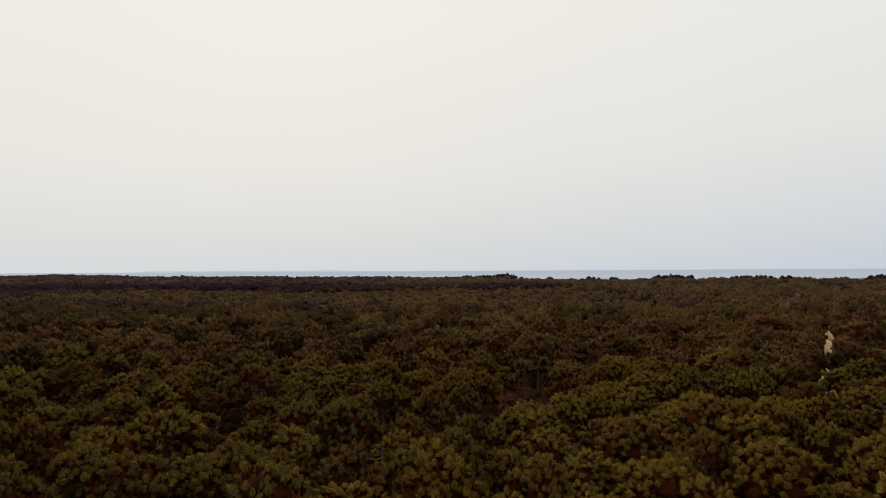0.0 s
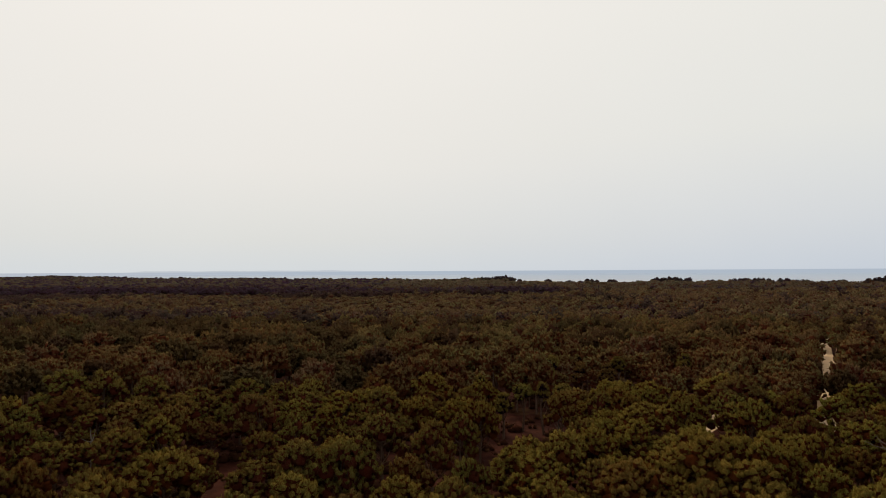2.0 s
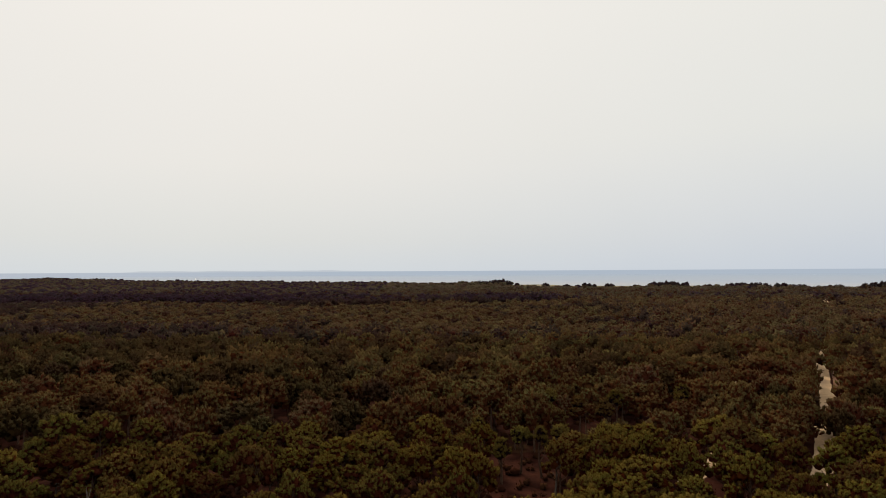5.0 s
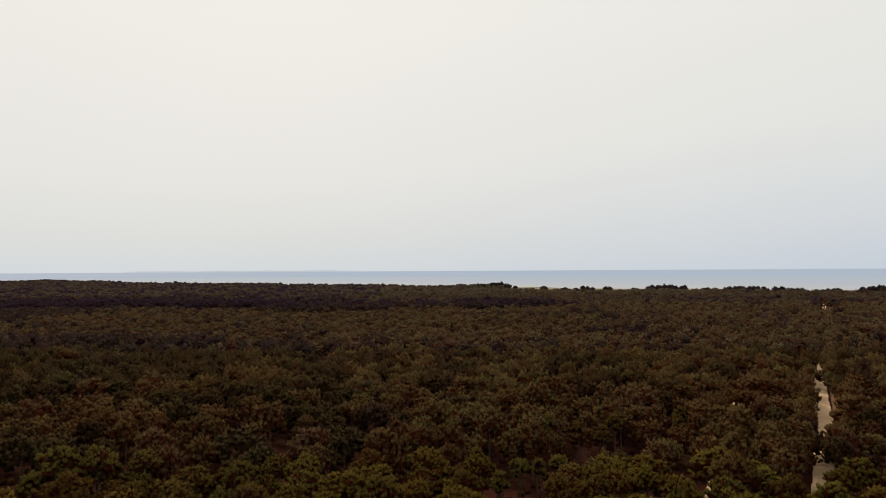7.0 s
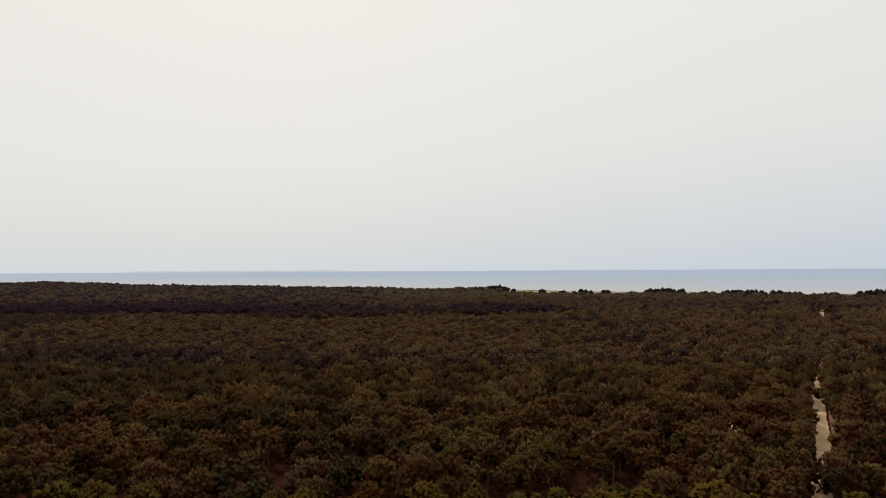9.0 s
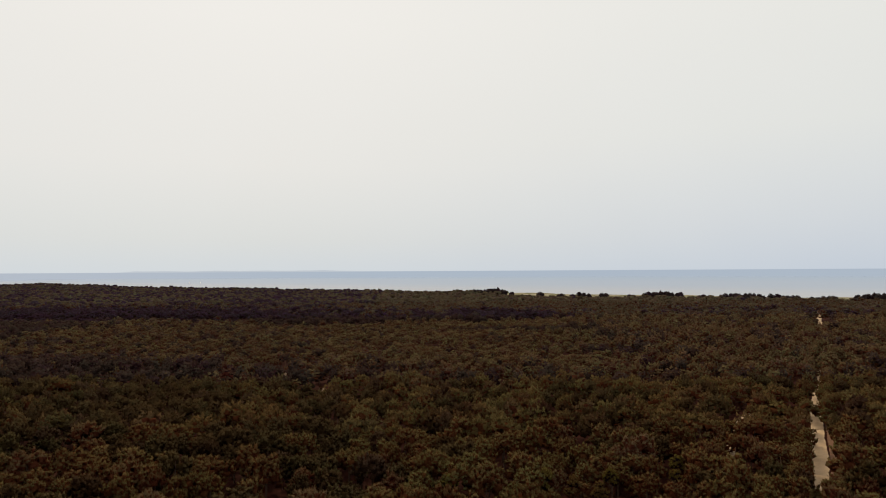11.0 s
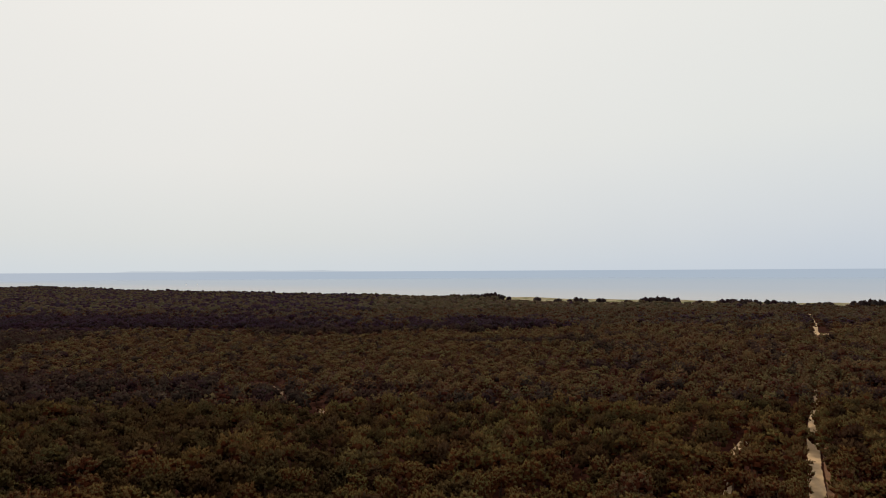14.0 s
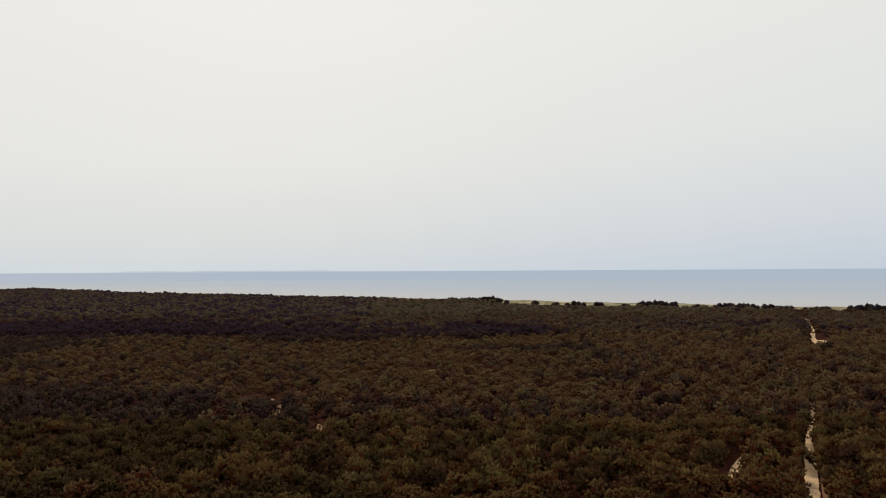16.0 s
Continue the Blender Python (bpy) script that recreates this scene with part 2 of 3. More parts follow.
def build_sea():
    cc, ss = np.linspace(-4900, 4900, 60), np.linspace(1190, 4950, 40)
    C, S = np.meshgrid(cc, ss, indexing="ij")
    X, Y = place(C, S)
    V = np.stack([X, Y, np.full_like(X, SEA_LEVEL)], -1).reshape(-1, 3)
    ob = new("water", mesh_of("water", V, grid_faces(60, 40)[:, ::-1], [sea_material()]))
    return tagged(ob, "calm pale blue-grey sea under a hazy sky", "sea", kind="structure")


build_ground()
build_sea()


# ---- sand tracks ----
def ribbon(name, points, label, mat, lift=0.07, piece=1.5):
    """A sandy way along points (c, s, half width) with frayed edges and two ruts."""
    pts = np.array(points, float)
    rng = np.random.default_rng(len(points) * 7 + int(abs(pts[0, 1])))
    run = np.concatenate([[0], np.cumsum(np.hypot(*np.diff(pts[:, :2], axis=0).T))])
    u = np.arange(0, run[-1], piece)
    c, s, h = (np.interp(u, run, pts[:, i]) for i in range(3))
    X, Y = place(c, s)
    tx, ty = np.gradient(X), np.gradient(Y)
    ln = np.hypot(tx, ty)
    nx, ny = ty / ln, -tx / ln
    prof = np.array([(-1.0, -0.14), (-0.8, 0.0), (-0.45, -0.06), (-0.1, 0.02), (0.1, 0.02), (0.45, -0.06), (0.8, 0.0), (1.0, -0.14)])
    k = len(prof)
    fray = 1 + 0.28 * (rng.random((len(u), 2)) - 0.5)
    off = prof[None, :, 0] * h[:, None]
    off[:, 0] *= fray[:, 0]
    off[:, -1] *= fray[:, 1]
    PX, PY = X[:, None] + nx[:, None] * off, Y[:, None] + ny[:, None] * off
    PZ = ground_height(PX, PY) + lift + prof[None, :, 1] + 0.02 * rng.random(PX.shape)
    V = np.stack([PX, PY, PZ], -1).reshape(-1, 3)
    ob = new(name, mesh_of(name, V, grid_faces(len(u), k)[:, ::-1], [mat], True))
    return tagged(ob, label, "track", kind="structure")


TRACK = ((-4.6, 96, 1.3), (-3.6, 104, 1.5), (-2.5, 118, 1.6), (-2.4, 140, 1.9), (-2.8, 165, 2.1), (-2.6, 185, 1.9), (-4.0, 203, 2.3), (-4.1, 224, 1.8), (-4.9, 245, 1.9), (-5.1, 262, 1.4), (-4.6, 281, 1.7),
         (-3.9, 302, 1.7), (-5.2, 327, 1.1), (-5.0, 356, 0.8), (-3.7, 566, 1.5), (-4.2, 600, 2.4), (-6.0, 625, 3.0), (-8.5, 655, 2.2), (-9.0, 726, 2.3), (-13, 800, 2.2), (-16, 882, 2.3), (-22, 925, 1.8), (-27, 962, 1.6))
SIDE_WAY = ((-19.8, 98, 1.3), (-17.5, 112, 1.4), (-20.5, 150, 1.2), (-23.6, 190, 1.3), (-24.2, 215, 1.5), (-22.5, 236, 1.2))
ribbon("track", TRACK, "pale sandy forest track with two worn ruts", sand)
ribbon("verge", ((0.2, 118, 0.9), (0.5, 150, 1.2), (0.5, 185, 1.3), (-0.2, 210, 1.4), (-1.0, 226, 1.0), (-1.6, 262, 0.9)), "reddish-brown bare strip of needles along the sandy track", verge_soil, lift=0.05)
ribbon("side_track", SIDE_WAY, "narrow sandy path beside the track", sand)
ribbon("path", ((-229, 221, 0.7), (-225, 218.6, 0.9), (-219.9, 215.6, 0.9), (-215.5, 213, 0.9), (-212.4, 209.7, 0.9), (-209, 205.5, 1.0), (-204.7, 201.1, 1.1), (-199.8, 194.1, 0.8)), "winding sandy footpath through young pines", path_sand)
ribbon("path", ((-176, 194, 1.0), (-171, 191, 1.5), (-165.5, 186.5, 1.7), (-162, 179, 1.2)), "short sandy footpath in a clearing", path_sand)
ribbon("junction", ((-8, 628, 5), (-3, 628, 10), (4, 632, 9), (9, 638, 5)), "sandy clearing where the track forks", sand, piece=1.0)
ribbon("grass_strip", ((-214, 331, 0.9), (-209, 333.5, 1.3), (-205.5, 335.5, 0.8)), "dry yellow grass strip in a clearing", dry_grass)
# ---- pines ----
PHI = (1 + 5 ** 0.5) / 2
ICO_V = np.array([(-1, PHI, 0), (1, PHI, 0), (-1, -PHI, 0), (1, -PHI, 0), (0, -1, PHI), (0, 1, PHI), (0, -1, -PHI), (0, 1, -PHI),
                  (PHI, 0, -1), (PHI, 0, 1), (-PHI, 0, -1), (-PHI, 0, 1)]) / math.hypot(1, PHI)
ICO_F = np.array([(0, 11, 5), (0, 5, 1), (0, 1, 7), (0, 7, 10), (0, 10, 11), (1, 5, 9), (5, 11, 4), (11, 10, 2), (10, 7, 6), (7, 1, 8),
                  (3, 9, 4), (3, 4, 2), (3, 2, 6), (3, 6, 8), (3, 8, 9), (4, 9, 5), (2, 4, 11), (6, 2, 10), (8, 6, 7), (9, 8, 1)])
OCT_V = np.array([(1, 0, 0), (-1, 0, 0), (0, 1, 0), (0, -1, 0), (0, 0, 1), (0, 0, -1)], float)
OCT_F = np.array([(0, 2, 4), (2, 1, 4), (1, 3, 4), (3, 0, 4), (2, 0, 5), (1, 2, 5), (3, 1, 5), (0, 3, 5)])
TILTED_V = OCT_V @ np.array([(0.7071, 0.4082, 0.5774), (-0.7071, 0.4082, 0.5774), (0, -0.8165, 0.5774)])
CROWN_R, TREE_H = 3.4, 8.8
SHAPES = (1.0, 0.7, 1.3)


def unit(v):
    return v / (np.linalg.norm(v, axis=-1, keepdims=True) + 1e-9)


def bough_plan(rng, count, flat, lower):
    """Billows of a crown 3.4 m in radius with its top at 8.8 m: x, y, z, radius. The lower ones hang under the rim."""
    out = []
    lean = rng.normal(0, 0.4, 2)
    for i in range(count):
        a = i * 2.39996 + rng.uniform(-0.5, 0.5)
        f = math.sqrt((i + 0.35) / count)
        r = f * CROWN_R * 0.74 * rng.uniform(0.8, 1.2)
        size = rng.uniform(0.78, 1.22) * CROWN_R * 1.12 / math.sqrt(count) * (1.12 - 0.22 * f)
        top = TREE_H - size - f ** 2.0 * 3.1 * flat - abs(rng.normal(0, 0.45))
        out.append((r * math.cos(a) + lean[0] * (1 - f), r * math.sin(a) + lean[1] * (1 - f), top, size))
    for i in range(lower):
        a = (i + rng.uniform(-0.3, 0.3)) * 6.283 / lower
        r = CROWN_R * rng.uniform(0.5, 0.85)
        out.append((r * math.cos(a), r * math.sin(a), TREE_H - 4.3 - rng.uniform(0, 1.2) * flat, CROWN_R / math.sqrt(count) * rng.uniform(0.85, 1.1)))
    return out


def foliage(rng, knobs, tufts, blades, length, width, heart=0.8):
    """Knobs of needles: a lumpy heart with tufts standing on it. Returns vertices, triangles and the way each vertex faces."""
    V, Fc, Nm, at = [], [], [], 0
    cv, cf = OCT_V, OCT_F
    for x, y, z, size in knobs:
        out = np.array((x * 0.10, y * 0.10, 0.22))
        k = heart * size * rng.uniform(0.72, 1.18, (len(cv), 1))
        turn = rng.uniform(0, 6.28)
        rot = np.array([[math.cos(turn), -math.sin(turn), 0], [math.sin(turn), math.cos(turn), 0], [0, 0, 0.9]])
        rot = rot @ np.array(Euler(rng.uniform(0, 6.28, 3)).to_matrix())
        V.append((cv * k) @ rot.T + (x, y, z))
        Nm.append(unit(cv @ rot.T + out))
        Fc.append(cf + at)
        at += len(cv)
        n = max(2, int(round(tufts * rng.uniform(0.85, 1.15))))
        i = np.arange(n) + rng.uniform(0, 1, n)
        dz = 1 - 1.5 * i / n
        a = i * 2.39996 + rng.uniform(-0.6, 0.6, n)
        q = np.sqrt(np.clip(1 - dz * dz, 0, 1))
        d = np.stack([q * np.cos(a), q * np.sin(a), dz], 1)
        base = np.array((x, y, z)) + d * size * rng.uniform(0.65, 0.95, (n, 1)) * (0.95, 0.95, 1.0)
        for b in range(blades):
            way = unit(d * 0.7 + (0, 0, 0.55) + rng.normal(0, 0.45, (n, 3)))
            side = unit(np.cross(way, rng.normal(0, 1, (n, 3))))
            flip = np.sum(np.cross(2 * side, way) * d, axis=1, keepdims=True) < 0
            side = np.where(flip, -side, side)
            w2 = width * rng.uniform(0.7, 1.3, (n, 1))
            tip = base + way * length * rng.uniform(0.7, 1.35, (n, 1))
            V.append(np.stack([base - side * w2, base + side * w2, tip], 1).reshape(-1, 3))
            Nm.append(np.repeat(unit(d + out + rng.normal(0, 0.18, (n, 3))), 3, axis=0))
            Fc.append(np.arange(3 * n).reshape(n, 3) + at)
            at += 3 * n
    return np.concatenate(V), np.concatenate(Fc), np.concatenate(Nm)


def plumes(rng, boughs, each, tall, wide, heart):
    """Upright needle plumes standing close together on every billow, round a twiggy heart.
    Returns vertices, triangles, the way each vertex faces and 1 for the hearts' faces."""
    V, Fc, Nm, kind, at = [], [], [], [], 0
    k = 3
    form = np.array([(0, 1, 4), (1, 2, 4), (2, 0, 4), (1, 0, 3), (2, 1, 3), (0, 2, 3)])
    for x, y, z, size in boughs:
        c = np.array((x, y, z))
        out = np.array((x * 0.12, y * 0.12, 0.25))
        rot = np.array(Euler(rng.uniform(0, 6.28, 3)).to_matrix())
        cv = (OCT_V * heart * size * rng.uniform(0.8, 1.15, (6, 1))) @ rot.T
        V.append(cv * (1, 1, 0.9) + c)
        Nm.append(unit(cv + out * size))
        hf = OCT_F
        Fc.append(hf + at)
        kind.append(np.ones(len(hf), np.int32))
        at += 6
        n = max(3, int(round(each * (size / (CROWN_R * 0.36)) ** 2 * rng.uniform(0.85, 1.15)))) if each > 8 else each
        i = np.arange(n) + rng.uniform(0.1, 0.9, n)
        dz = 1 - 1.42 * i / n
        a = i * 2.39996 + rng.uniform(-0.5, 0.5, n)
        q = np.sqrt(np.clip(1 - dz * dz, 0, 1))
        d = np.stack([q * np.cos(a), q * np.sin(a), dz], 1)
        way = unit(d * 0.65 + (0, 0, 0.55) + rng.normal(0, 0.22, (n, 3)))
        long_ = tall * rng.uniform(0.7, 1.35, (n, 1))
        r = wide * rng.uniform(0.7, 1.3, (n, 1))
        base = c + d * size * rng.uniform(0.66, 0.92, (n, 1)) * (1, 1, 0.92)
        u = unit(np.cross(way, rng.normal(0, 1, (n, 3))))
        v = np.cross(way, u)
        ring, facing = [], []
        for j in range(k):
            t = j * 2 * math.pi / k
            side = u * math.cos(t) + v * math.sin(t)
            ring.append(base + way * long_ * 0.42 + side * r * rng.uniform(0.75, 1.25, (n, 1)))
            facing.append(unit(side * 0.9 + d * 0.7 + out))
        ring.append(base - way * long_ * 0.3)
        facing.append(unit(d * 0.5 - way + out))
        ring.append(base + way * long_)
        facing.append(unit(way + d * 0.5 + out))
        V.append(np.stack(ring, 1).reshape(-1, 3))
        Nm.append(np.stack(facing, 1).reshape(-1, 3))
        Fc.append((form[None] + (np.arange(n) * len(ring))[:, None, None] + at).reshape(-1, 3))
        kind.append(np.zeros(n * len(form), np.int32))
        at += n * len(ring)
    return np.concatenate(V), np.concatenate(Fc), np.concatenate(Nm), np.concatenate(kind)


def puffs(rng, boughs, each, sides, rich, blades, tall, wide, heart):
    """Upright brushes of needles crowded on every billow, round a twiggy heart with shade in its dark colour.
    Returns vertices, triangles, the way each vertex faces and 1 for the hearts' faces."""
    V, Fc, Nm, kind, at = [], [], [], [], 0
    B = np.array(boughs)
    mean = B[:, 3].mean()
    base, dirs, ways, outs = [], [], [], []
    bend = 0.22 if rich else 0.30 if sides > 3 else 0.42
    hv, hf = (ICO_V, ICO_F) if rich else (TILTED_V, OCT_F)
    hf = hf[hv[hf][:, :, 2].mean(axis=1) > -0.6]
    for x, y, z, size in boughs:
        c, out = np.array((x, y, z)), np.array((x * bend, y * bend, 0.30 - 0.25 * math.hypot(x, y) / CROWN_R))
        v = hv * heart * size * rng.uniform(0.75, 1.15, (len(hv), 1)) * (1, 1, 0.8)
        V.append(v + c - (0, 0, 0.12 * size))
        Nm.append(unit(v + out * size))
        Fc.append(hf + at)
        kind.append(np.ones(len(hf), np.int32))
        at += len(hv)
        n = max(2, int(round(each * (size / mean) ** 2 * rng.uniform(0.85, 1.15))))
        i = np.arange(n) + rng.uniform(0.15, 0.85, n)
        dz = 1 - 1.38 * i / n
        a = i * 2.39996 + rng.uniform(-0.5, 0.5, n)
        q = np.sqrt(np.clip(1 - dz * dz, 0, 1))
        d = np.stack([q * np.cos(a), q * np.sin(a), dz], 1)
        base.append(c + d * size * rng.uniform(0.42, 0.72, (n, 1)) * (1.05, 1.05, 0.8))
        ways.append(unit(d * (0.55 if rich else 0.42) + (0, 0, 0.9) + rng.normal(0, 0.2, (n, 3))))
        dirs.append(d)
        outs.append(np.broadcast_to(out, (n, 3)))
    base, way, d, out = (np.concatenate(q) for q in (base, ways, dirs, outs))
    n = len(base)
    long_ = tall * rng.uniform(0.65, 1.35, (n, 1))
    r = wide * rng.uniform(0.7, 1.3, (n, 1))
    u = unit(np.cross(way, rng.normal(0, 1, (n, 3))))
    w2 = np.cross(way, u)
    rings = ((0.0, 0.5), (0.5, 1.0), (0.86, 0.7)) if rich else ((0.05, 0.55), (0.62, 0.9)) if sides > 3 else ((0.5, 1.0),)
    pts, facing = [], []
    for f, k in rings:
        for j in range(sides):
            t = (j + 0.5 * (f > 0.4)) * 2 * math.pi / sides
            side = u * math.cos(t) + w2 * math.sin(t)
            pts.append(base + way * long_ * (f + rng.uniform(-0.07, 0.07, (n, 1))) + side * r * k * rng.uniform(0.72, 1.25, (n, 1)))
            facing.append(unit(side * 0.95 + way * (f * 1.5 - 0.45) + out + rng.normal(0, 0.12, (n, 3))))
    pts.append(base + way * long_ * (1.0 if rich else 1.04))
    facing.append(unit(way + d * 0.3 + out))
    k, m = sides, len(rings)
    form = [(q * k + j, q * k + (j + 1) % k, (q + 1) * k + (j + 1) % k) for q in range(m - 1) for j in range(k)]
    form += [(q * k + j, (q + 1) * k + (j + 1) % k, (q + 1) * k + j) for q in range(m - 1) for j in range(k)]
    form += [((m - 1) * k + j, (m - 1) * k + (j + 1) % k, m * k) for j in range(k)]
    form, each_v = np.array(form), m * k + 1
    V.append(np.stack(pts, 1).reshape(-1, 3))
    Nm.append(np.stack(facing, 1).reshape(-1, 3))
    Fc.append((form[None] + (np.arange(n) * each_v)[:, None, None] + at).reshape(-1, 3))
    # lowest rings take the inner colour: older needles with shade painted in
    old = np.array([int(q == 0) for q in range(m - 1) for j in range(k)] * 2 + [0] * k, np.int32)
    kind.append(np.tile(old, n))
    at += n * each_v
    for b in range(blades):
        t = b * 2.39996 + rng.uniform(0, 1.6, (n, 1))
        side = u * np.cos(t) + w2 * np.sin(t)
        f = 0.2 + 0.75 * (b + rng.uniform(0, 1, (n, 1))) / blades
        foot = base + way * long_ * f + side * r * np.where(f > 0.75, 0.5, 0.8)
        tip = foot + unit(way * 0.8 + side * 0.75 + rng.normal(0, 0.3, (n, 3))) * tall * rng.uniform(0.24, 0.48, (n, 1))
        flat = unit(np.cross(tip - foot, rng.normal(0, 1, (n, 3)))) * wide * rng.uniform(0.09, 0.18, (n, 1)) * (1 if rich else 1.6)
        V.append(np.stack([foot - flat, foot + flat, tip], 1).reshape(-1, 3))
        Nm.append(np.repeat(unit(side * 0.6 + way * 0.7 + out + rng.normal(0, 0.2, (n, 3))), 3, axis=0))
        Fc.append(np.arange(3 * n).reshape(n, 3) + at)
        kind.append(np.zeros(n, np.int32))
        at += 3 * n
    return np.concatenate(V), np.concatenate(Fc), np.concatenate(Nm), np.concatenate(kind)


def tube(V, F4, path, radii, sides):
    """Adds a tapering bent tube to the lists."""
    at = sum(len(v) for v in V)
    path = np.array(path, float)
    rings = []
    for i, (p, r) in enumerate(zip(path, radii)):
        t = unit(path[min(i + 1, len(path) - 1)] - path[max(i - 1, 0)])
        u = unit(np.cross(t, (0.31, 0.95, 0.05)))
        v = np.cross(t, u)
        a = np.arange(sides) * 2 * math.pi / sides
        rings.append(p + r * (np.cos(a)[:, None] * u + np.sin(a)[:, None] * v))
    V.append(np.concatenate(rings))
    for i in range(len(path) - 1):
        for j in range(sides):
            F4.append((at + i * sides + j, at + i * sides + (j + 1) % sides, at + (i + 1) * sides + (j + 1) % sides, at + (i + 1) * sides + j))


def stem_at(bend, f, top):
    return np.array((bend[0] * math.sin(f * 2.6), bend[1] * (math.sin(f * 2.1 + 0.4) - math.sin(0.4)), f * top - 0.25))


def trunk_arrays(rng, boughs, sides):
    """Trunk and one limb to every billow."""
    V, F4 = [], []
    bend, top = rng.normal(0, 0.28, 2), TREE_H - 1.4
    fs = np.linspace(0, 1, 7)
    tube(V, F4, [stem_at(bend, f, top) for f in fs], [0.25 if f == 0 else 0.17 * (1 - f) + 0.045 for f in fs], sides)
    for x, y, z, size in boughs:
        f = float(np.clip((z - 1.4) / top - rng.uniform(0.0, 0.14), 0.3, 0.92))
        a, b = stem_at(bend, f, top), np.array((x, y, z))
        tube(V, F4, [a, a * 0.45 + b * 0.55 - (0, 0, 0.3), b], [0.08, 0.06, 0.025], max(3, sides - 2))
    return np.concatenate(V), np.array(F4)


LABELS = ("olive-green maritime pine with a broad billowing crown", "maritime pine with a flat-topped crown of needle tufts",
          "round-headed maritime pine with low-hanging boughs")


def pine(rng, variant, leaf, inner, label="", skirt=0, slender=False):
    """One pine as a thing: an Empty at its foot with trunk and crown under it."""
    boughs = bough_plan(rng, (9, 10, 11)[variant % 3], SHAPES[variant % 3], 4)
    if slender:
        boughs = [(x * 0.42, y * 0.42, z, size * 0.55) for x, y, z, size in boughs if z > TREE_H - 4]
    for i in range(skirt):
        a, low = i * 2.39996 + rng.uniform(-0.3, 0.3), (i + 0.5) / skirt
        r = CROWN_R * (0.55 + 0.38 * low) * rng.uniform(0.85, 1.15)
        boughs.append((r * math.cos(a), r * math.sin(a), TREE_H * (0.58 - 0.48 * low), CROWN_R * rng.uniform(0.34, 0.48)))
    root = tagged(new("maritime_pine"), label or LABELS[variant % 3], "pine tree", "pines of the forest")
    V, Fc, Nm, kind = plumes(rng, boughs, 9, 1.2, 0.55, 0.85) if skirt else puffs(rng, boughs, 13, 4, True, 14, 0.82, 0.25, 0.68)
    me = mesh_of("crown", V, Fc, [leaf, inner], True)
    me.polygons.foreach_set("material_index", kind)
    me.normals_split_custom_set_from_vertices(Nm)
    crown = new("crown", me)
    V, F4 = trunk_arrays(rng, boughs, 7)
    trunk = new("trunk", mesh_of("trunk", V, F4, [bark], True))
    for o in (crown, trunk):
        o.parent = root
    return root


# clearings, as (x, y, radius)
GAPS = ((-6, 115, 5), (-22, 78, 5.5), (-43, 75, 4), (-30, 190, 4.5), (24, 114, 5), (48, 126, 4.5), (34, 118, 4), (12, 90, 4.5), (11, 107, 4.5),
        (52, 91, 4), (-19, 170, 5.5), (-77, 179, 4), (57, 153, 4.5), (75, 131, 3), (-28, 197, 4.5), (-62, 197, 4), (68, 447, 6), (-53, 138, 4.5),
        (-2, 115, 4), (-53, 86, 4.5), (-40, 252, 5), (-43, 243, 4.5), (-73.8, 304.9, 3.2), (-69.2, 295.3, 3.4), (-67.6, 286.6, 3.6), (-65.7, 276.6, 3.6), (-65.2, 268, 3.6), (52.5, 97, 3.6), (0, 394, 7), (-39, 369, 8),
        (345, 534, 6), (326, 540, 5), (9, 75, 4), (12, 79, 4), (13, 84, 5), (10, 92, 5), (16, 102, 5), (20, 107, 3.5),
        (27, 120, 3.5), (32, 121, 3), (48, 124, 3.5), (50, 135, 3.5), (4, 121, 3.5))


def off_way(way, c, s):
    pts = np.array(way)
    if not pts[0, 1] <= s <= pts[-1, 1]:
        return 99.0
    return abs(c - np.interp(s, pts[:, 1], pts[:, 0])) - np.interp(s, pts[:, 1], pts[:, 2])


def open_ground(x, y, spare=0.0):
    c, s = plan(x, y)
    if 546 < s < 600 and -8 < c < 3 or 600 <= s < 642 and -10 < c < 8:
        return True
    jag = 1.5 * noise.noise(Vector((s / 4.2, 4.0 if c > -3.5 else 9.0, 0.0)))
    room = 0.9 + 0.9 * jag if s < 122 else -0.6 if s < 147 else 1.5 + 0.35 * jag + (1.9 if c > -2.8 else 0) if s < 216 else 0.3 + 0.9 * jag if s < 345 else -2.0 if s < 590 else 0.4 + 0.6 * jag
    if off_way(TRACK, c, s) < room or off_way(SIDE_WAY, c, s) < (1.9 if s > 186 else -1.0):
        return True
    return any((x - a) ** 2 + (y - b) ** 2 < (r - spare) ** 2 for a, b, r in GAPS)


# glades with low growth, as (x, y, radius)
GLADES = ((-74, 294, 24), (-41, 240, 11), (0, 380, 14))


# patches of purplish-brown pines, as (x, y, half width, half depth)
DARK_PATCHES = ((-195, 318, 52, 28), (70, 470, 60, 14), (98, 350, 16, 12), (-22, 172, 9, 6), (-130, 255, 30, 12), (60, 250, 14, 10))


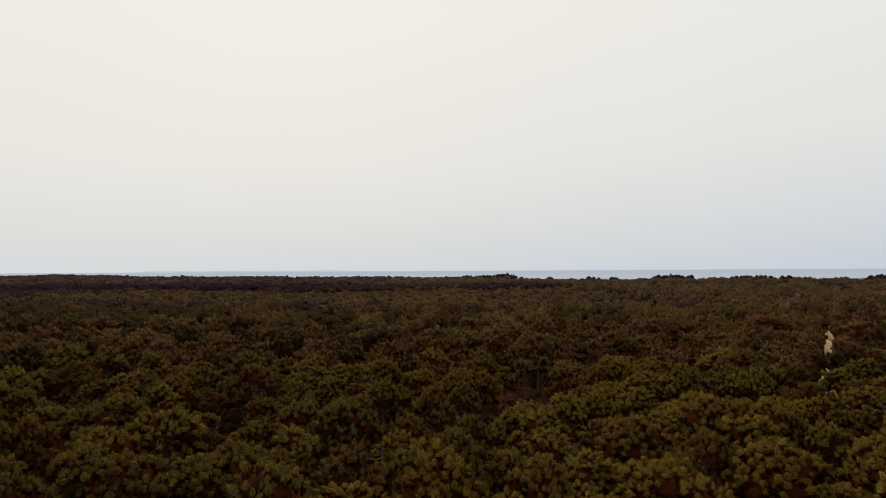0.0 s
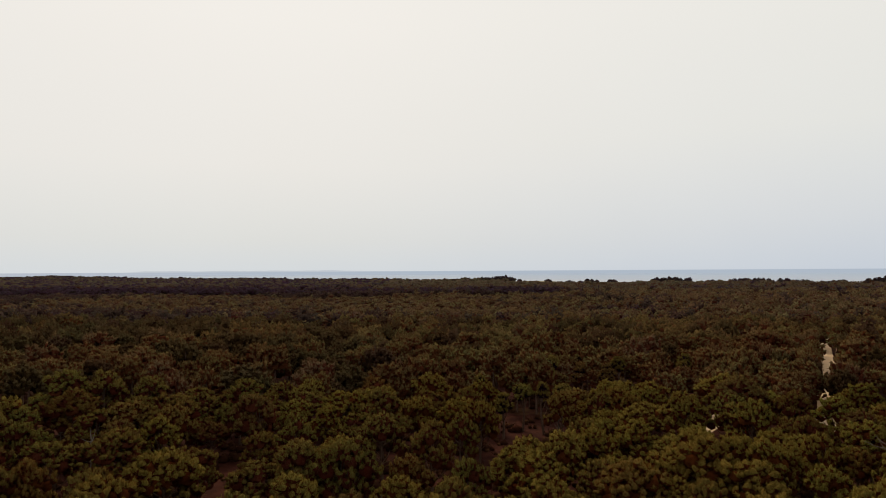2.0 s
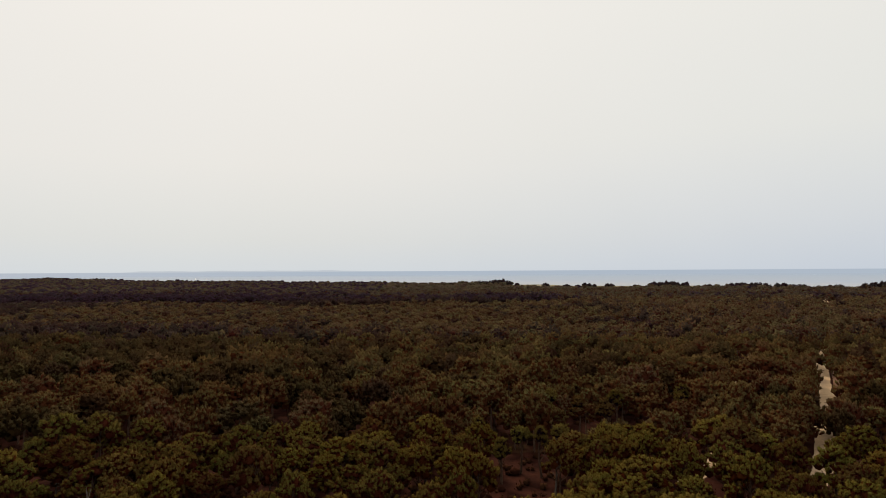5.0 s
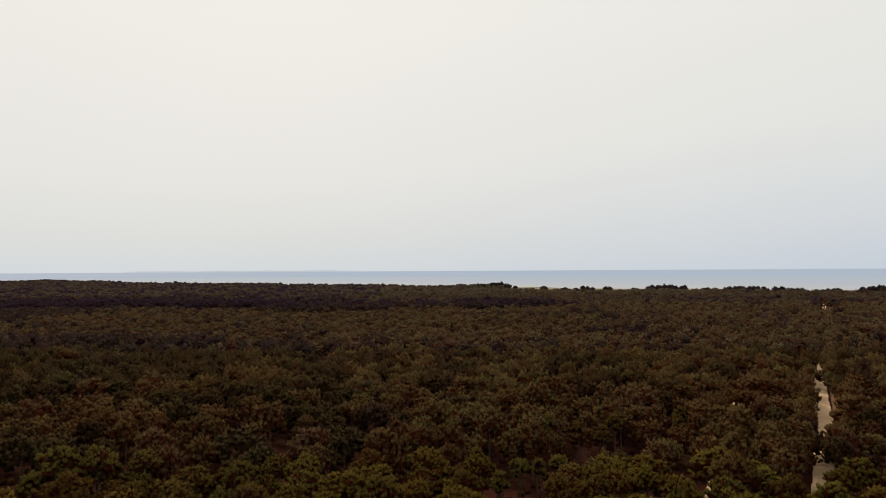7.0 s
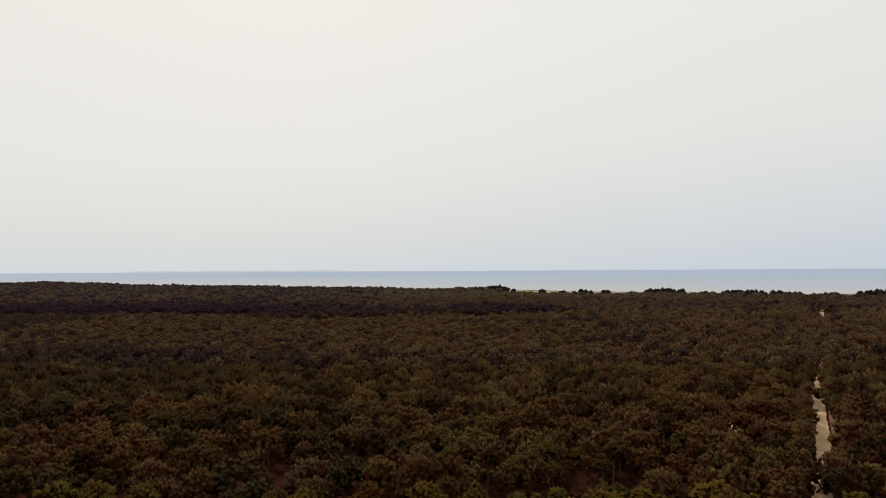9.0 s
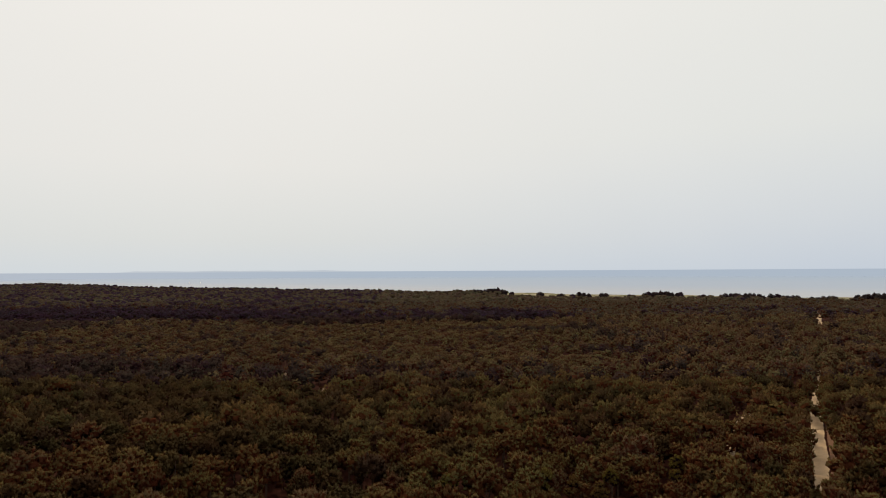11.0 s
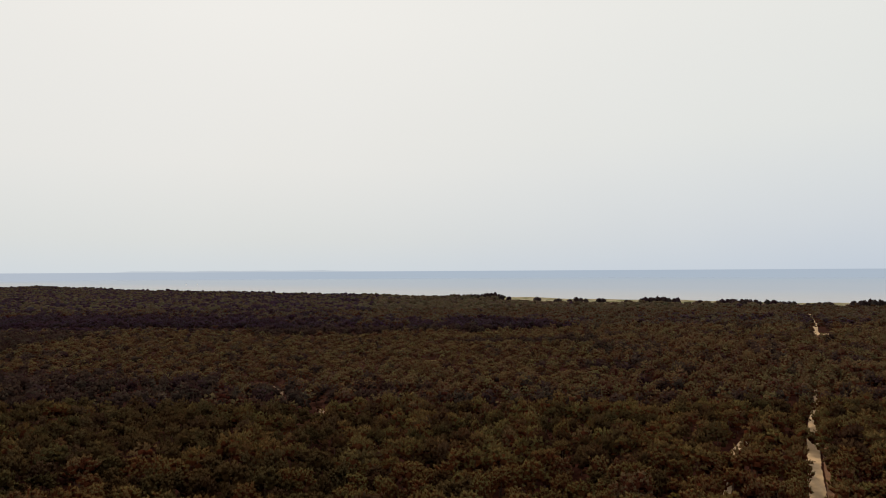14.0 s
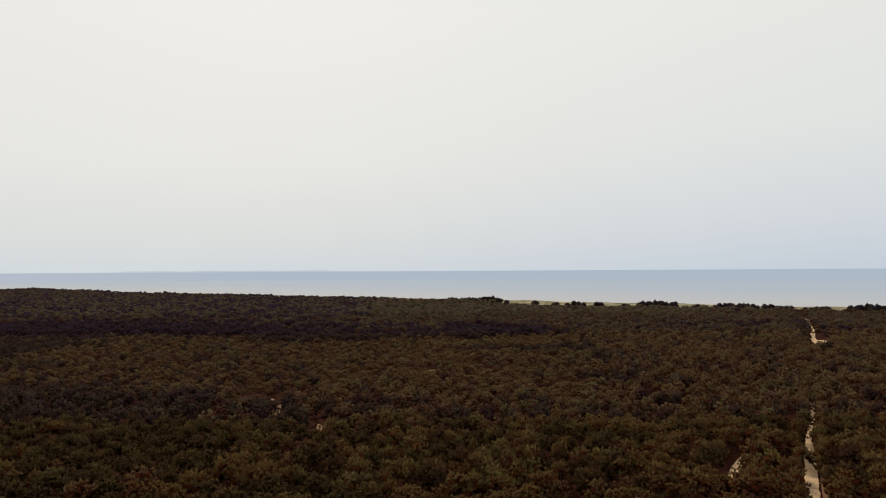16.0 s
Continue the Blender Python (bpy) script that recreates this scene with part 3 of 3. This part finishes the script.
def stand_at(x, y, rng):
    """Height factor by stand, and whether the needles there are purplish."""
    wob = 25 * math.sin(x / 70) + 14 * math.sin(y / 33 + x / 50) + 26 * noise.noise(Vector((x / 21, y / 60, 5.5)))
    edge = (540 if x > -150 else 590) + wob * 0.5
    young = step(-330, -230, x) * (1 - step(70, 130, x)) * step(255, 330, y + wob * 0.6) * (1 - step(edge - 12, edge + 2, y))
    left_low = (1 - step(-200, -120, x)) * step(280, 360, y) * (1 - step(edge - 8, edge + 4, y))
    k = 1.0 - 0.38 * max(float(young), 0.7 * float(left_low))
    # belt of taller pines: its shady near face is painted as purplish needles
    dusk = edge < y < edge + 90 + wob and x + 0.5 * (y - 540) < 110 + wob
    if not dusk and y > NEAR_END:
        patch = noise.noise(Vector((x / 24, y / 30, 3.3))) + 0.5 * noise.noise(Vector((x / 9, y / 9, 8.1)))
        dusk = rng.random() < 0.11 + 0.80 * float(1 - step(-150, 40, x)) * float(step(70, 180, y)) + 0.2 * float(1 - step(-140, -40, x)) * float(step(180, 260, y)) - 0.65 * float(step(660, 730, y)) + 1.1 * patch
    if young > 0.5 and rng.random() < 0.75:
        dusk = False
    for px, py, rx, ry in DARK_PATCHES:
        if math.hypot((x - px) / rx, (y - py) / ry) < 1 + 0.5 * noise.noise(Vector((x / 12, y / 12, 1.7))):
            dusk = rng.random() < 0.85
    c, s = plan(x, y)
    k *= 1 + 0.02 * float(step(900, 970, s)) * float(step(-260, -120, c)) - 0.42 * float(step(915, 965, s)) * float(step(-500, -460, c)) * (1 - float(step(-290, -230, c)))
    for gx, gy, r in GLADES:
        k *= 1 - 0.6 * (1 - float(step(0.5 * r, r, math.hypot(x - gx, y - gy))))
    return (k * 1.06 if y > edge and x < 150 else k), dusk


def scatter(y0, y1, pitch, rng, taken):
    """Foot points of trees on a jittered lattice in front of the camera, clear of those already placed."""
    out = []
    tk = np.array([p[:2] for p in taken])
    for j in range(int((y1 - y0) / (pitch * 0.87))):
        yy = y0 + (j + 0.5) * pitch * 0.87
        half = 0.74 * yy + 14
        for i in range(int(2 * half / pitch)):
            loose = 0.4 if yy < 240 else 0.62
            x = -half + (i + 0.5 + 0.5 * (j % 2)) * pitch + rng.uniform(-loose, loose) * pitch
            y = yy + rng.uniform(-loose, loose) * pitch
            c, s = plan(x, y)
            if s > (975 if c > -480 else 1008) or open_ground(x, y, 0.8 if y > 110 else 0.3):
                continue
            if 100 < y < 260 and noise.noise(Vector((x / 10, y / 10, 2.2))) > 0.5:
                continue
            if rng.random() < 0.07 + 0.08 * float(1 - step(-90, 0, x)):
                continue
            if y < 260 and np.min(np.hypot(tk[:, 0] - x, tk[:, 1] - y)) < 4.2:
                continue
            out.append((x, y))
    return out


def stand(points, rng, protos, label, mats):
    """Trees past counting, joined. points: foot x, y, spread, height. protos: vertices, triangles, slots."""
    P = np.array(points)
    which = rng.integers(0, len(protos), len(P))
    Vs, Fs, Ns, Tint, Mat, at = [], [], [], [], [], 0
    for k, (V, Fc, Nm, slot) in enumerate(protos):
        sel = P[which == k]
        a = rng.uniform(0, 6.28, len(sel))
        x = V[None, :, 0] * np.cos(a)[:, None] - V[None, :, 1] * np.sin(a)[:, None]
        y = V[None, :, 0] * np.sin(a)[:, None] + V[None, :, 1] * np.cos(a)[:, None]
        gz = ground_height(sel[:, 0], sel[:, 1])
        W = np.stack([x * sel[:, 2:3] + sel[:, 0:1], y * sel[:, 2:3] + sel[:, 1:2], V[None, :, 2] * sel[:, 3:4] + gz[:, None]], -1)
        Vs.append(W.reshape(-1, 3))
        nx = Nm[None, :, 0] * np.cos(a)[:, None] - Nm[None, :, 1] * np.sin(a)[:, None]
        ny = Nm[None, :, 0] * np.sin(a)[:, None] + Nm[None, :, 1] * np.cos(a)[:, None]
        Ns.append(np.stack([nx, ny, np.broadcast_to(Nm[None, :, 2], nx.shape)], -1).reshape(-1, 3))
        Fs.append((Fc[None] + (np.arange(len(sel)) * len(V))[:, None, None] + at).reshape(-1, 3))
        Tint.append(np.repeat(rng.random(len(sel)), len(V)))
        Mat.append(np.tile(slot, len(sel)))
        at += len(sel) * len(V)
    me = mesh_of("pine_stand", np.concatenate(Vs), np.concatenate(Fs), mats, True)
    me.normals_split_custom_set_from_vertices(np.concatenate(Ns))
    me.polygons.foreach_set("material_index", np.concatenate(Mat).astype(np.int32))
    me.attributes.new("tint", "FLOAT", "POINT").data.foreach_set("value", np.concatenate(Tint).astype(np.float32))
    return tagged(new("pine_stand", me), label, "pine trees", kind="stuff")


def far_crown(rng, lumps):
    """A rounded crown seen from far off: one lumpy dome with a few smaller ones on it."""
    V, Fc, Nm, at = [], [], [], 0
    plan_ = [(0, 0, TREE_H - 3.3, CROWN_R * 0.86, 0.85)]
    for i in range(lumps):
        a = rng.uniform(0, 6.28)
        r = CROWN_R * rng.uniform(0.35, 0.75)
        plan_.append((r * math.cos(a), r * math.sin(a), TREE_H - 2.5 - r * 0.45, CROWN_R * rng.uniform(0.38, 0.55), 0.9))
    for k, (x, y, z, size, flat) in enumerate(plan_):
        cv, cf = (ICO_V, ICO_F) if k == 0 else (OCT_V, OCT_F[:4])
        turn = rng.uniform(0, 6.28)
        rot = np.array([[math.cos(turn), -math.sin(turn), 0], [math.sin(turn), math.cos(turn), 0], [0, 0, flat]])
        v = (cv * rng.uniform(0.62, 1.32, (len(cv), 1))) @ rot.T
        cf = cf[v[cf][:, :, 2].mean(axis=1) > -0.45]
        V.append(v * size + (x, y, z))
        Nm.append(unit(v + (0, 0, 0.15)))
        Fc.append(cf + at)
        at += len(cv)
    return np.concatenate(V), np.concatenate(Fc), np.concatenate(Nm)


def stand_protos(seed, count, boughs, lower, each, blades=0, sides=4, tall=1.0, wide=0.4, trunk=True, far=False, shapes=SHAPES):
    """Simpler pines for the stands: needles in slot 0, inner needles and twigs with painted shade in 1, bark in 2."""
    out = []
    for i in range(count):
        rng = np.random.default_rng(seed + i)
        bs = bough_plan(rng, boughs, shapes[i % 3], lower)
        if far:
            V, Fc, Nm = far_crown(rng, each)
            slot = np.zeros(len(Fc), np.int32)
        else:
            V, Fc, Nm, slot = puffs(rng, bs, each, sides, False, blades, tall, wide, 0.78)
        if trunk:
            TV, F4 = [], []
            tube(TV, F4, [(0, 0, -0.3), (0.1, 0.05, 3.5), (0.0, 0.1, 7.0)], [0.22, 0.16, 0.06], 3)
            F4 = np.array(F4)
            F3 = np.concatenate([F4[:, [0, 1, 2]], F4[:, [0, 2, 3]]]) + len(V)
            Nm = np.concatenate([Nm, unit(TV[0] * (1, 1, 0) + (0, 0, 0.05))])
            V, Fc = np.concatenate([V, *TV]), np.concatenate([Fc, F3])
            slot = np.concatenate([slot, np.full(len(F3), 2)])
        out.append((V, Fc, Nm, slot))
    return out


# crowns that stand out, as x, y, radius: by the track and in front of it
CROWNS_A = ((47.5, 86.8, 2.8), (9, 53, 2.8), (34, 56, 2.1), (-25, 57, 3.5), (-32, 60, 2.5), (-40, 60, 2.1), (7, 63, 2.7), (42, 65, 2.4), (39, 65, 1.8), (12, 65, 3.0), (30, 66, 2.8),
            (-1, 68, 2.8), (-42, 69, 3.5), (-12, 72, 2.7), (-7, 75, 2.8), (2, 76, 1.7), (38, 78, 2.9), (25, 79, 4.0), (44, 81, 2.2), (-24, 83, 3.2), (-35, 85, 4.3),
            (58, 84.5, 2.6), (-15, 86, 3.0), (-51, 88, 4.0), (60.5, 95.5, 2.2), (49, 96, 3.6), (-58, 97, 4.5))
CROWNS_B = ((65, 98, 3.1), (32, 99, 4.0), (-46, 100, 3.2), (44, 100, 4.2), (-11, 101, 3.7), (-25, 101, 2.8), (-55, 102, 3.8), (56, 103, 3.3), (-20, 103, 3.3),
            (-56, 107, 2.9), (-70, 108, 3.9), (59, 109, 4.1), (-42, 113, 3.7), (6, 115, 3.7), (-36, 115, 5.0), (-4, 119, 3.8), (-25, 119, 3.3),
            (-11, 121, 3.6), (63, 125, 4.0), (56, 128, 4.1), (87, 131, 4.8), (-13, 132, 3.6), (-85, 135, 4.6), (36, 135, 5.0), (19, 136, 4.4), (-73, 137, 4.4))
CROWNS_C = ((28, 141, 3.2), (46, 142, 4.9), (78, 143, 4.6), (-39, 150, 4.1), (-47, 150, 4.8), (-56, 153, 4.1), (-7, 154, 4.1), (80, 158, 4.9), (29, 163, 4.6),
            (-29, 163, 4.6), (108, 163, 5.0), (6, 164, 5.0), (-4, 164, 4.2), (69, 165, 5.0), (43, 166, 4.7), (18, 167, 4.7), (-98, 168, 4.7), (-18, 169, 4.8),
            (-43, 170, 4.8), (-77, 172, 4.8), (-89, 172, 4.8), (62, 172, 4.8), (-111, 173, 4.9), (-55, 175, 4.5), (125, 177, 5.0), (-68, 181, 5.0), (100, 184, 5.0))


def edge_crowns():
    """Pines that lean over both edges of the track."""
    rng = np.random.default_rng(5)
    way = np.array(TRACK)
    out = []
    for s in np.arange(127, 374, 4.3):
        c0, half = np.interp(s, way[:, 1], way[:, 0]), np.interp(s, way[:, 1], way[:, 2])
        for side in (-1, 1):
            room = 0.8 if s < 150 else 0.3 if 217 < s < 229 else 1.7 if s > 216 else 1.6 if side < 0 else 3.8 if s < 196 else 2.4
            if rng.random() < 0.12 and s > 150:
                continue
            x, y = place(c0 + side * (half + room + rng.uniform(-0.7, 0.9)), s + rng.uniform(-1.6, 1.6))
            out.append((float(x), float(y), float(rng.uniform(2.0, 3.2) + (0.5 if s < 150 else 0))))
    return tuple(out)


# a small crown that stands in the track itself
PLACED = CROWNS_A + CROWNS_B + CROWNS_C + edge_crowns() + ((132.2, 215.7, 1.4),)
NEAR_END, MID_END, FAR_START, LAST_START = 102, 240, 560, 830
SPREAD = 1.06

rng = np.random.default_rng(11)
near_feet = [p for p in PLACED if p[1] < NEAR_END] + [(x, y, CROWN_R * rng.uniform(0.62, 1.1)) for x, y in scatter(33, NEAR_END, 5.6, rng, PLACED)]
olive = [pine(np.random.default_rng(100 + i), i, needles_near, inner) for i in range(8)]
browned = [pine(np.random.default_rng(140 + i), i, needles_brown, inner_stand, "maritime pine with a dull browned crown") for i in range(5)]
used = set()
for i, (x, y, r) in enumerate(near_feet):
    wide = SPREAD * max(r, 2.4) / CROWN_R
    m = pose(x, y, float(ground_height(x, y)), 0, 0, rng.uniform(0, 360)) @ Matrix.Diagonal((wide, wide, 0.50 + 0.42 * wide + rng.uniform(-0.22, 0.18), 1))
    dull = rng.random() < 0.15 + 0.62 * float(1 - step(-25, 20, x))
    source = rng.choice(browned if dull else olive)
    tree = source if source not in used else copy_thing(source, m)
    used.add(source)
    tree.matrix_basis = m


slim = [pine(np.random.default_rng(190 + i), i, needles_brown, inner_dusk, "slender pine with a long bare stem and a small crown", slender=True) for i in range(3)]
for i, (x, y) in enumerate(((9, 94), (12.5, 99), (15.5, 97), (6, 101), (19.5, 103), (27, 124), (31, 119), (34.5, 125), (49, 130), (52.5, 138), (3, 124), (22, 125))):
    m = pose(x, y, float(ground_height(x, y)), 0, 0, i * 67) @ Matrix.Diagonal((1, 1, 0.82 + 0.07 * (i * 5 % 4), 1))
    tree = slim[i] if i < 3 else copy_thing(slim[i % 3], m)
    tree.matrix_basis = m


def feet(y0, y1, pitch, seed):
    """Trees of a stretch of forest: x, y, spread, height; olive and purplish ones apart."""
    rng = np.random.default_rng(seed)
    green, dusk = [], []
    ready = [(x, y, r / CROWN_R) for x, y, r in PLACED if y0 <= y < y1]
    for x, y, size in ready + [(x, y, rng.uniform(0.68, 1.25) if y < 400 else rng.uniform(0.72, 1.08) + 0.5 * rng.random() ** 3) for x, y in scatter(y0, y1, pitch, rng, PLACED)]:
        k, purple = stand_at(x, y, rng)
        if k < 0.8 and rng.random() < 0.10:
            continue
        (dusk if purple else green).append((x, y, SPREAD * size * (0.65 + 0.35 * min(k, 1)), k * (0.52 + 0.42 * size + rng.uniform(-0.22, 0.19))))
    return green, dusk


def young_feet(seed):
    """Close-standing young pines that fill the low part of the forest."""
    rng = np.random.default_rng(seed)
    green, dull = [], []
    for x, y in scatter(258, 590, 7.2, rng, PLACED):
        k, purple = stand_at(x, y, rng)
        if k < 0.86:
            size = rng.uniform(0.5, 0.85)
            (dull if purple else green).append((x, y, size, k * rng.uniform(0.45, 1.0)))
    return green, dull


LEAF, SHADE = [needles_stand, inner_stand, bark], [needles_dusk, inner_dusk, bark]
green, dusk = feet(NEAR_END, MID_END, 6.0, 21)
protos = stand_protos(300, 9, 9, 3, 6, 6, 4, 1.3, 0.36, shapes=(1.2, 0.8, 1.5))
plain = stand_protos(350, 9, 8, 3, 5, 3, 3, 1.5, 0.46, shapes=(1.2, 0.8, 1.5))
DEEP_LEAF = [needles_deep, inner_deep, bark]
for closer, kinds in ((True, protos), (False, plain)):
    part_green, part_dusk = ([p for p in q if (p[1] < 165) == closer] for q in (green, dusk))
    stand(part_green, np.random.default_rng(1 + closer), kinds, "dense stand of olive-green maritime pines with billowing crowns", LEAF)
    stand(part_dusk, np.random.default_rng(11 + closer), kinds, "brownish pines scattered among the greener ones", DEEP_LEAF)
green, dusk = feet(MID_END, FAR_START, 6.7, 22)
protos = stand_protos(400, 9, 7, 1, 3, 0, 3, 1.6, 0.68, shapes=(1.4, 1.0, 1.8))
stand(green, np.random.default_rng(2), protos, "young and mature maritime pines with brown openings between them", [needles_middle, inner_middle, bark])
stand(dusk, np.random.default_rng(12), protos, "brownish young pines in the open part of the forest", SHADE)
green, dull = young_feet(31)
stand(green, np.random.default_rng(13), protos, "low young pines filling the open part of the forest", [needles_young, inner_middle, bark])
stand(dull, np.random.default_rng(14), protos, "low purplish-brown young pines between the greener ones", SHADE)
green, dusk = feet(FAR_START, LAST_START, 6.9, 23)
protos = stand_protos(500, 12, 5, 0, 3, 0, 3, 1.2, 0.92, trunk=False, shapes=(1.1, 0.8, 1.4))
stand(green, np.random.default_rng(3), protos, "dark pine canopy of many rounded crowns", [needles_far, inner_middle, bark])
# dark purple needles stand in for the belt's shade and the haze
stand(dusk, np.random.default_rng(4), protos, "purplish-brown belt of taller pines with shade in the needle colour", [needles_far_dusk, inner_dusk, bark])
green, dusk = feet(LAST_START, 1950, 7.5, 24)
protos = stand_protos(600, 7, 4, 0, 2, trunk=False, far=True)
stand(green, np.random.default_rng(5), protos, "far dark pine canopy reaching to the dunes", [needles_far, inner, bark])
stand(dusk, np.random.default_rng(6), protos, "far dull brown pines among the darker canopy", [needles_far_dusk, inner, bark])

# wind-shaped pines in clumps on the dune: from, to along the coast, height
CLUMPS = ((-552, -478, 13.8), (-474, -466, 8.5), (-424, -413, 9.0), (-388, -379, 7.0), (-362, -330, 8.5), (-316, -302, 9.5), (-270, -255, 7.5),
          (-245, -188, 12.0), (-160, -148, 9.0), (-132, -76, 11.0), (-72, -33, 12.0), (-22, 8, 9.0), (30, 70, 12.0), (76, 112, 10.5))
dune_kinds = [pine(np.random.default_rng(170 + i), i, needles_dune, needles_dune, "dark wind-shaped pine standing on the grassy dune", 9) for i in range(5)]
rng = np.random.default_rng(63)
free = list(dune_kinds)
for c0, c1, tall in CLUMPS:
    many = max(1, int(round((c1 - c0) / 6.0)))
    for i in range(many):
        f = (i + 0.5) / many
        c = c0 + (c1 - c0) * f + rng.uniform(-1.5, 1.5)
        x, y = place(c, 1000 + rng.uniform(-8, 8))
        edge = min(f, 1 - f) * many
        high = tall * rng.uniform(0.72, 1.0) * (0.86 if edge < 0.7 and many > 2 else 1.0) / TREE_H
        wide = rng.uniform(1.1, 1.6) * (0.8 + 0.02 * tall)
        kind = free.pop() if free else None
        m = pose(x, y, float(ground_height(x, y)) - 0.6, 0, 0, rng.uniform(0, 360)) @ Matrix.Diagonal((wide, wide * 0.85, high * 1.05, 1))
        t = kind or copy_thing(dune_kinds[int(rng.integers(0, 5))], m)
        t.matrix_basis = m
        tagged(t, group="pines on the dune")


# ---- undergrowth and dead trees ----
def build_undergrowth():
    """Heather, gorse and brambles under and between the trees."""
    rng = np.random.default_rng(77)
    V, Fc, at = [], [], 0
    for i in range(6000):
        y = 35 + 265 * rng.random() ** 1.6
        x = rng.uniform(-0.72 * y - 8, 0.72 * y + 8)
        c, s = plan(x, y)
        if min(off_way(TRACK, c, s), off_way(SIDE_WAY, c, s)) < rng.uniform(-0.1, 0.5):
            continue
        r = rng.uniform(0.35, 1.2)
        v, f, way = foliage(rng, [(0, 0, r * 0.3, r)], 7, 1, 0.4, 0.08)
        v = v + (x, y, float(ground_height(x, y)))
        V.append(v)
        Fc.append(f + at)
        at += len(v)
    ob = new("undergrowth", mesh_of("undergrowth", np.concatenate(V), np.concatenate(Fc), [heather]))
    tagged(ob, "low reddish-brown heather and brambles under the pines", "undergrowth", kind="stuff")


def dead_pine(x, y, tall, seed):
    """A bare grey snag: a trunk and its broken branches."""
    rng = np.random.default_rng(seed)
    root = tagged(new("dead_pine"), "bare grey dead pine with broken branches", "dead tree", "dead pines")
    root.matrix_basis = pose(x, y, float(ground_height(x, y)), 0, 0, rng.uniform(0, 360))
    bend = rng.normal(0, 0.3, 2)
    V, F4 = [], []
    fs = np.linspace(0, 1, 7)
    tube(V, F4, [stem_at(bend, f, tall) for f in fs], [0.16 * (1 - f) + 0.035 for f in fs], 7)
    new("trunk", mesh_of("trunk", np.concatenate(V), np.array(F4), [dead_wood], True)).parent = root
    for i in range(9):
        f = rng.uniform(0.45, 0.97)
        a = stem_at(bend, f, tall)
        turn = rng.uniform(0, 6.28)
        reach = rng.uniform(0.8, 2.4)
        b = a + (reach * math.cos(turn), reach * math.sin(turn), rng.uniform(0.2, 1.3))
        V, F4 = [], []
        tube(V, F4, [a, (a + b) / 2 - (0, 0, 0.15), b], [0.055, 0.04, 0.012], 5)
        new("branch", mesh_of("branch", np.concatenate(V), np.array(F4), [dead_wood], True)).parent = root


build_undergrowth()
for i, (x, y, tall) in enumerate(((-4.8, 52, 6.6), (-52, 87, 3.9), (-40.5, 74, 6.4), (16, 89, 5.6), (46.5, 66.5, 6.8))):
    dead_pine(x, y, tall, 900 + i)


# ---- boats far out ----
def sailing_boat(x, y, turn):
    """A small boat under sail: hull, mast and two sails."""
    root = tagged(new("sailing_boat"), "small white sailing boat far out on the calm sea", "boat", "boats at sea")
    root.matrix_basis = pose(x, y, SEA_LEVEL, 0, 0, turn)
    ring = [(-3.0, 0.9), (-1.5, 1.25), (0.5, 1.3), (2.4, 0.8), (3.6, 0.0)]
    deck = [(a, b, 0.9 + 0.06 * max(a, 0)) for a, b in ring] + [(a, -b, 0.9 + 0.06 * max(a, 0)) for a, b in ring[-2::-1]]
    keel = [(a * 0.85, b * 0.55, -0.3) for a, b, z in deck]
    n = len(deck)
    bm = bmesh.new()
    top, low = [bm.verts.new(v) for v in deck], [bm.verts.new(v) for v in keel]
    for i in range(n):
        bm.faces.new((low[i], top[i], top[(i + 1) % n], low[(i + 1) % n]))
    bm.faces.new(top)
    bm.faces.new(low[::-1])
    me = bpy.data.meshes.new("hull")
    bm.to_mesh(me)
    bm.free()
    me.materials.append(boat_paint)
    new("hull", me).parent = root
    V, F4 = [], []
    tube(V, F4, [(0.4, 0, 0.8), (0.4, 0, 10.2)], [0.09, 0.05], 6)
    new("mast", mesh_of("mast", np.concatenate(V), np.array(F4), [dead_wood], True)).parent = root
    for name, corners, belly in (("mainsail", ((0.3, 0, 1.6), (-3.0, 0, 1.5), (0.3, 0, 10.0)), 0.45), ("jib", ((3.4, 0, 1.3), (0.7, 0, 1.5), (0.5, 0, 8.8)), 0.35)):
        a, b, c = (np.array(v, float) for v in corners)
        k = 7
        pts = [[a + (b - a) * u * (1 - v) + (c - a) * v + np.array((0, belly * math.sin(math.pi * u) * (1 - v), 0)) for u in np.linspace(0, 1, k)] for v in np.linspace(0, 0.98, k)]
        new(name, mesh_of(name, np.array(pts).reshape(-1, 3), grid_faces(k, k), [sailcloth], True)).parent = root


sailing_boat(-1123, 2931, 40)
sailing_boat(-1065, 2913, 65)
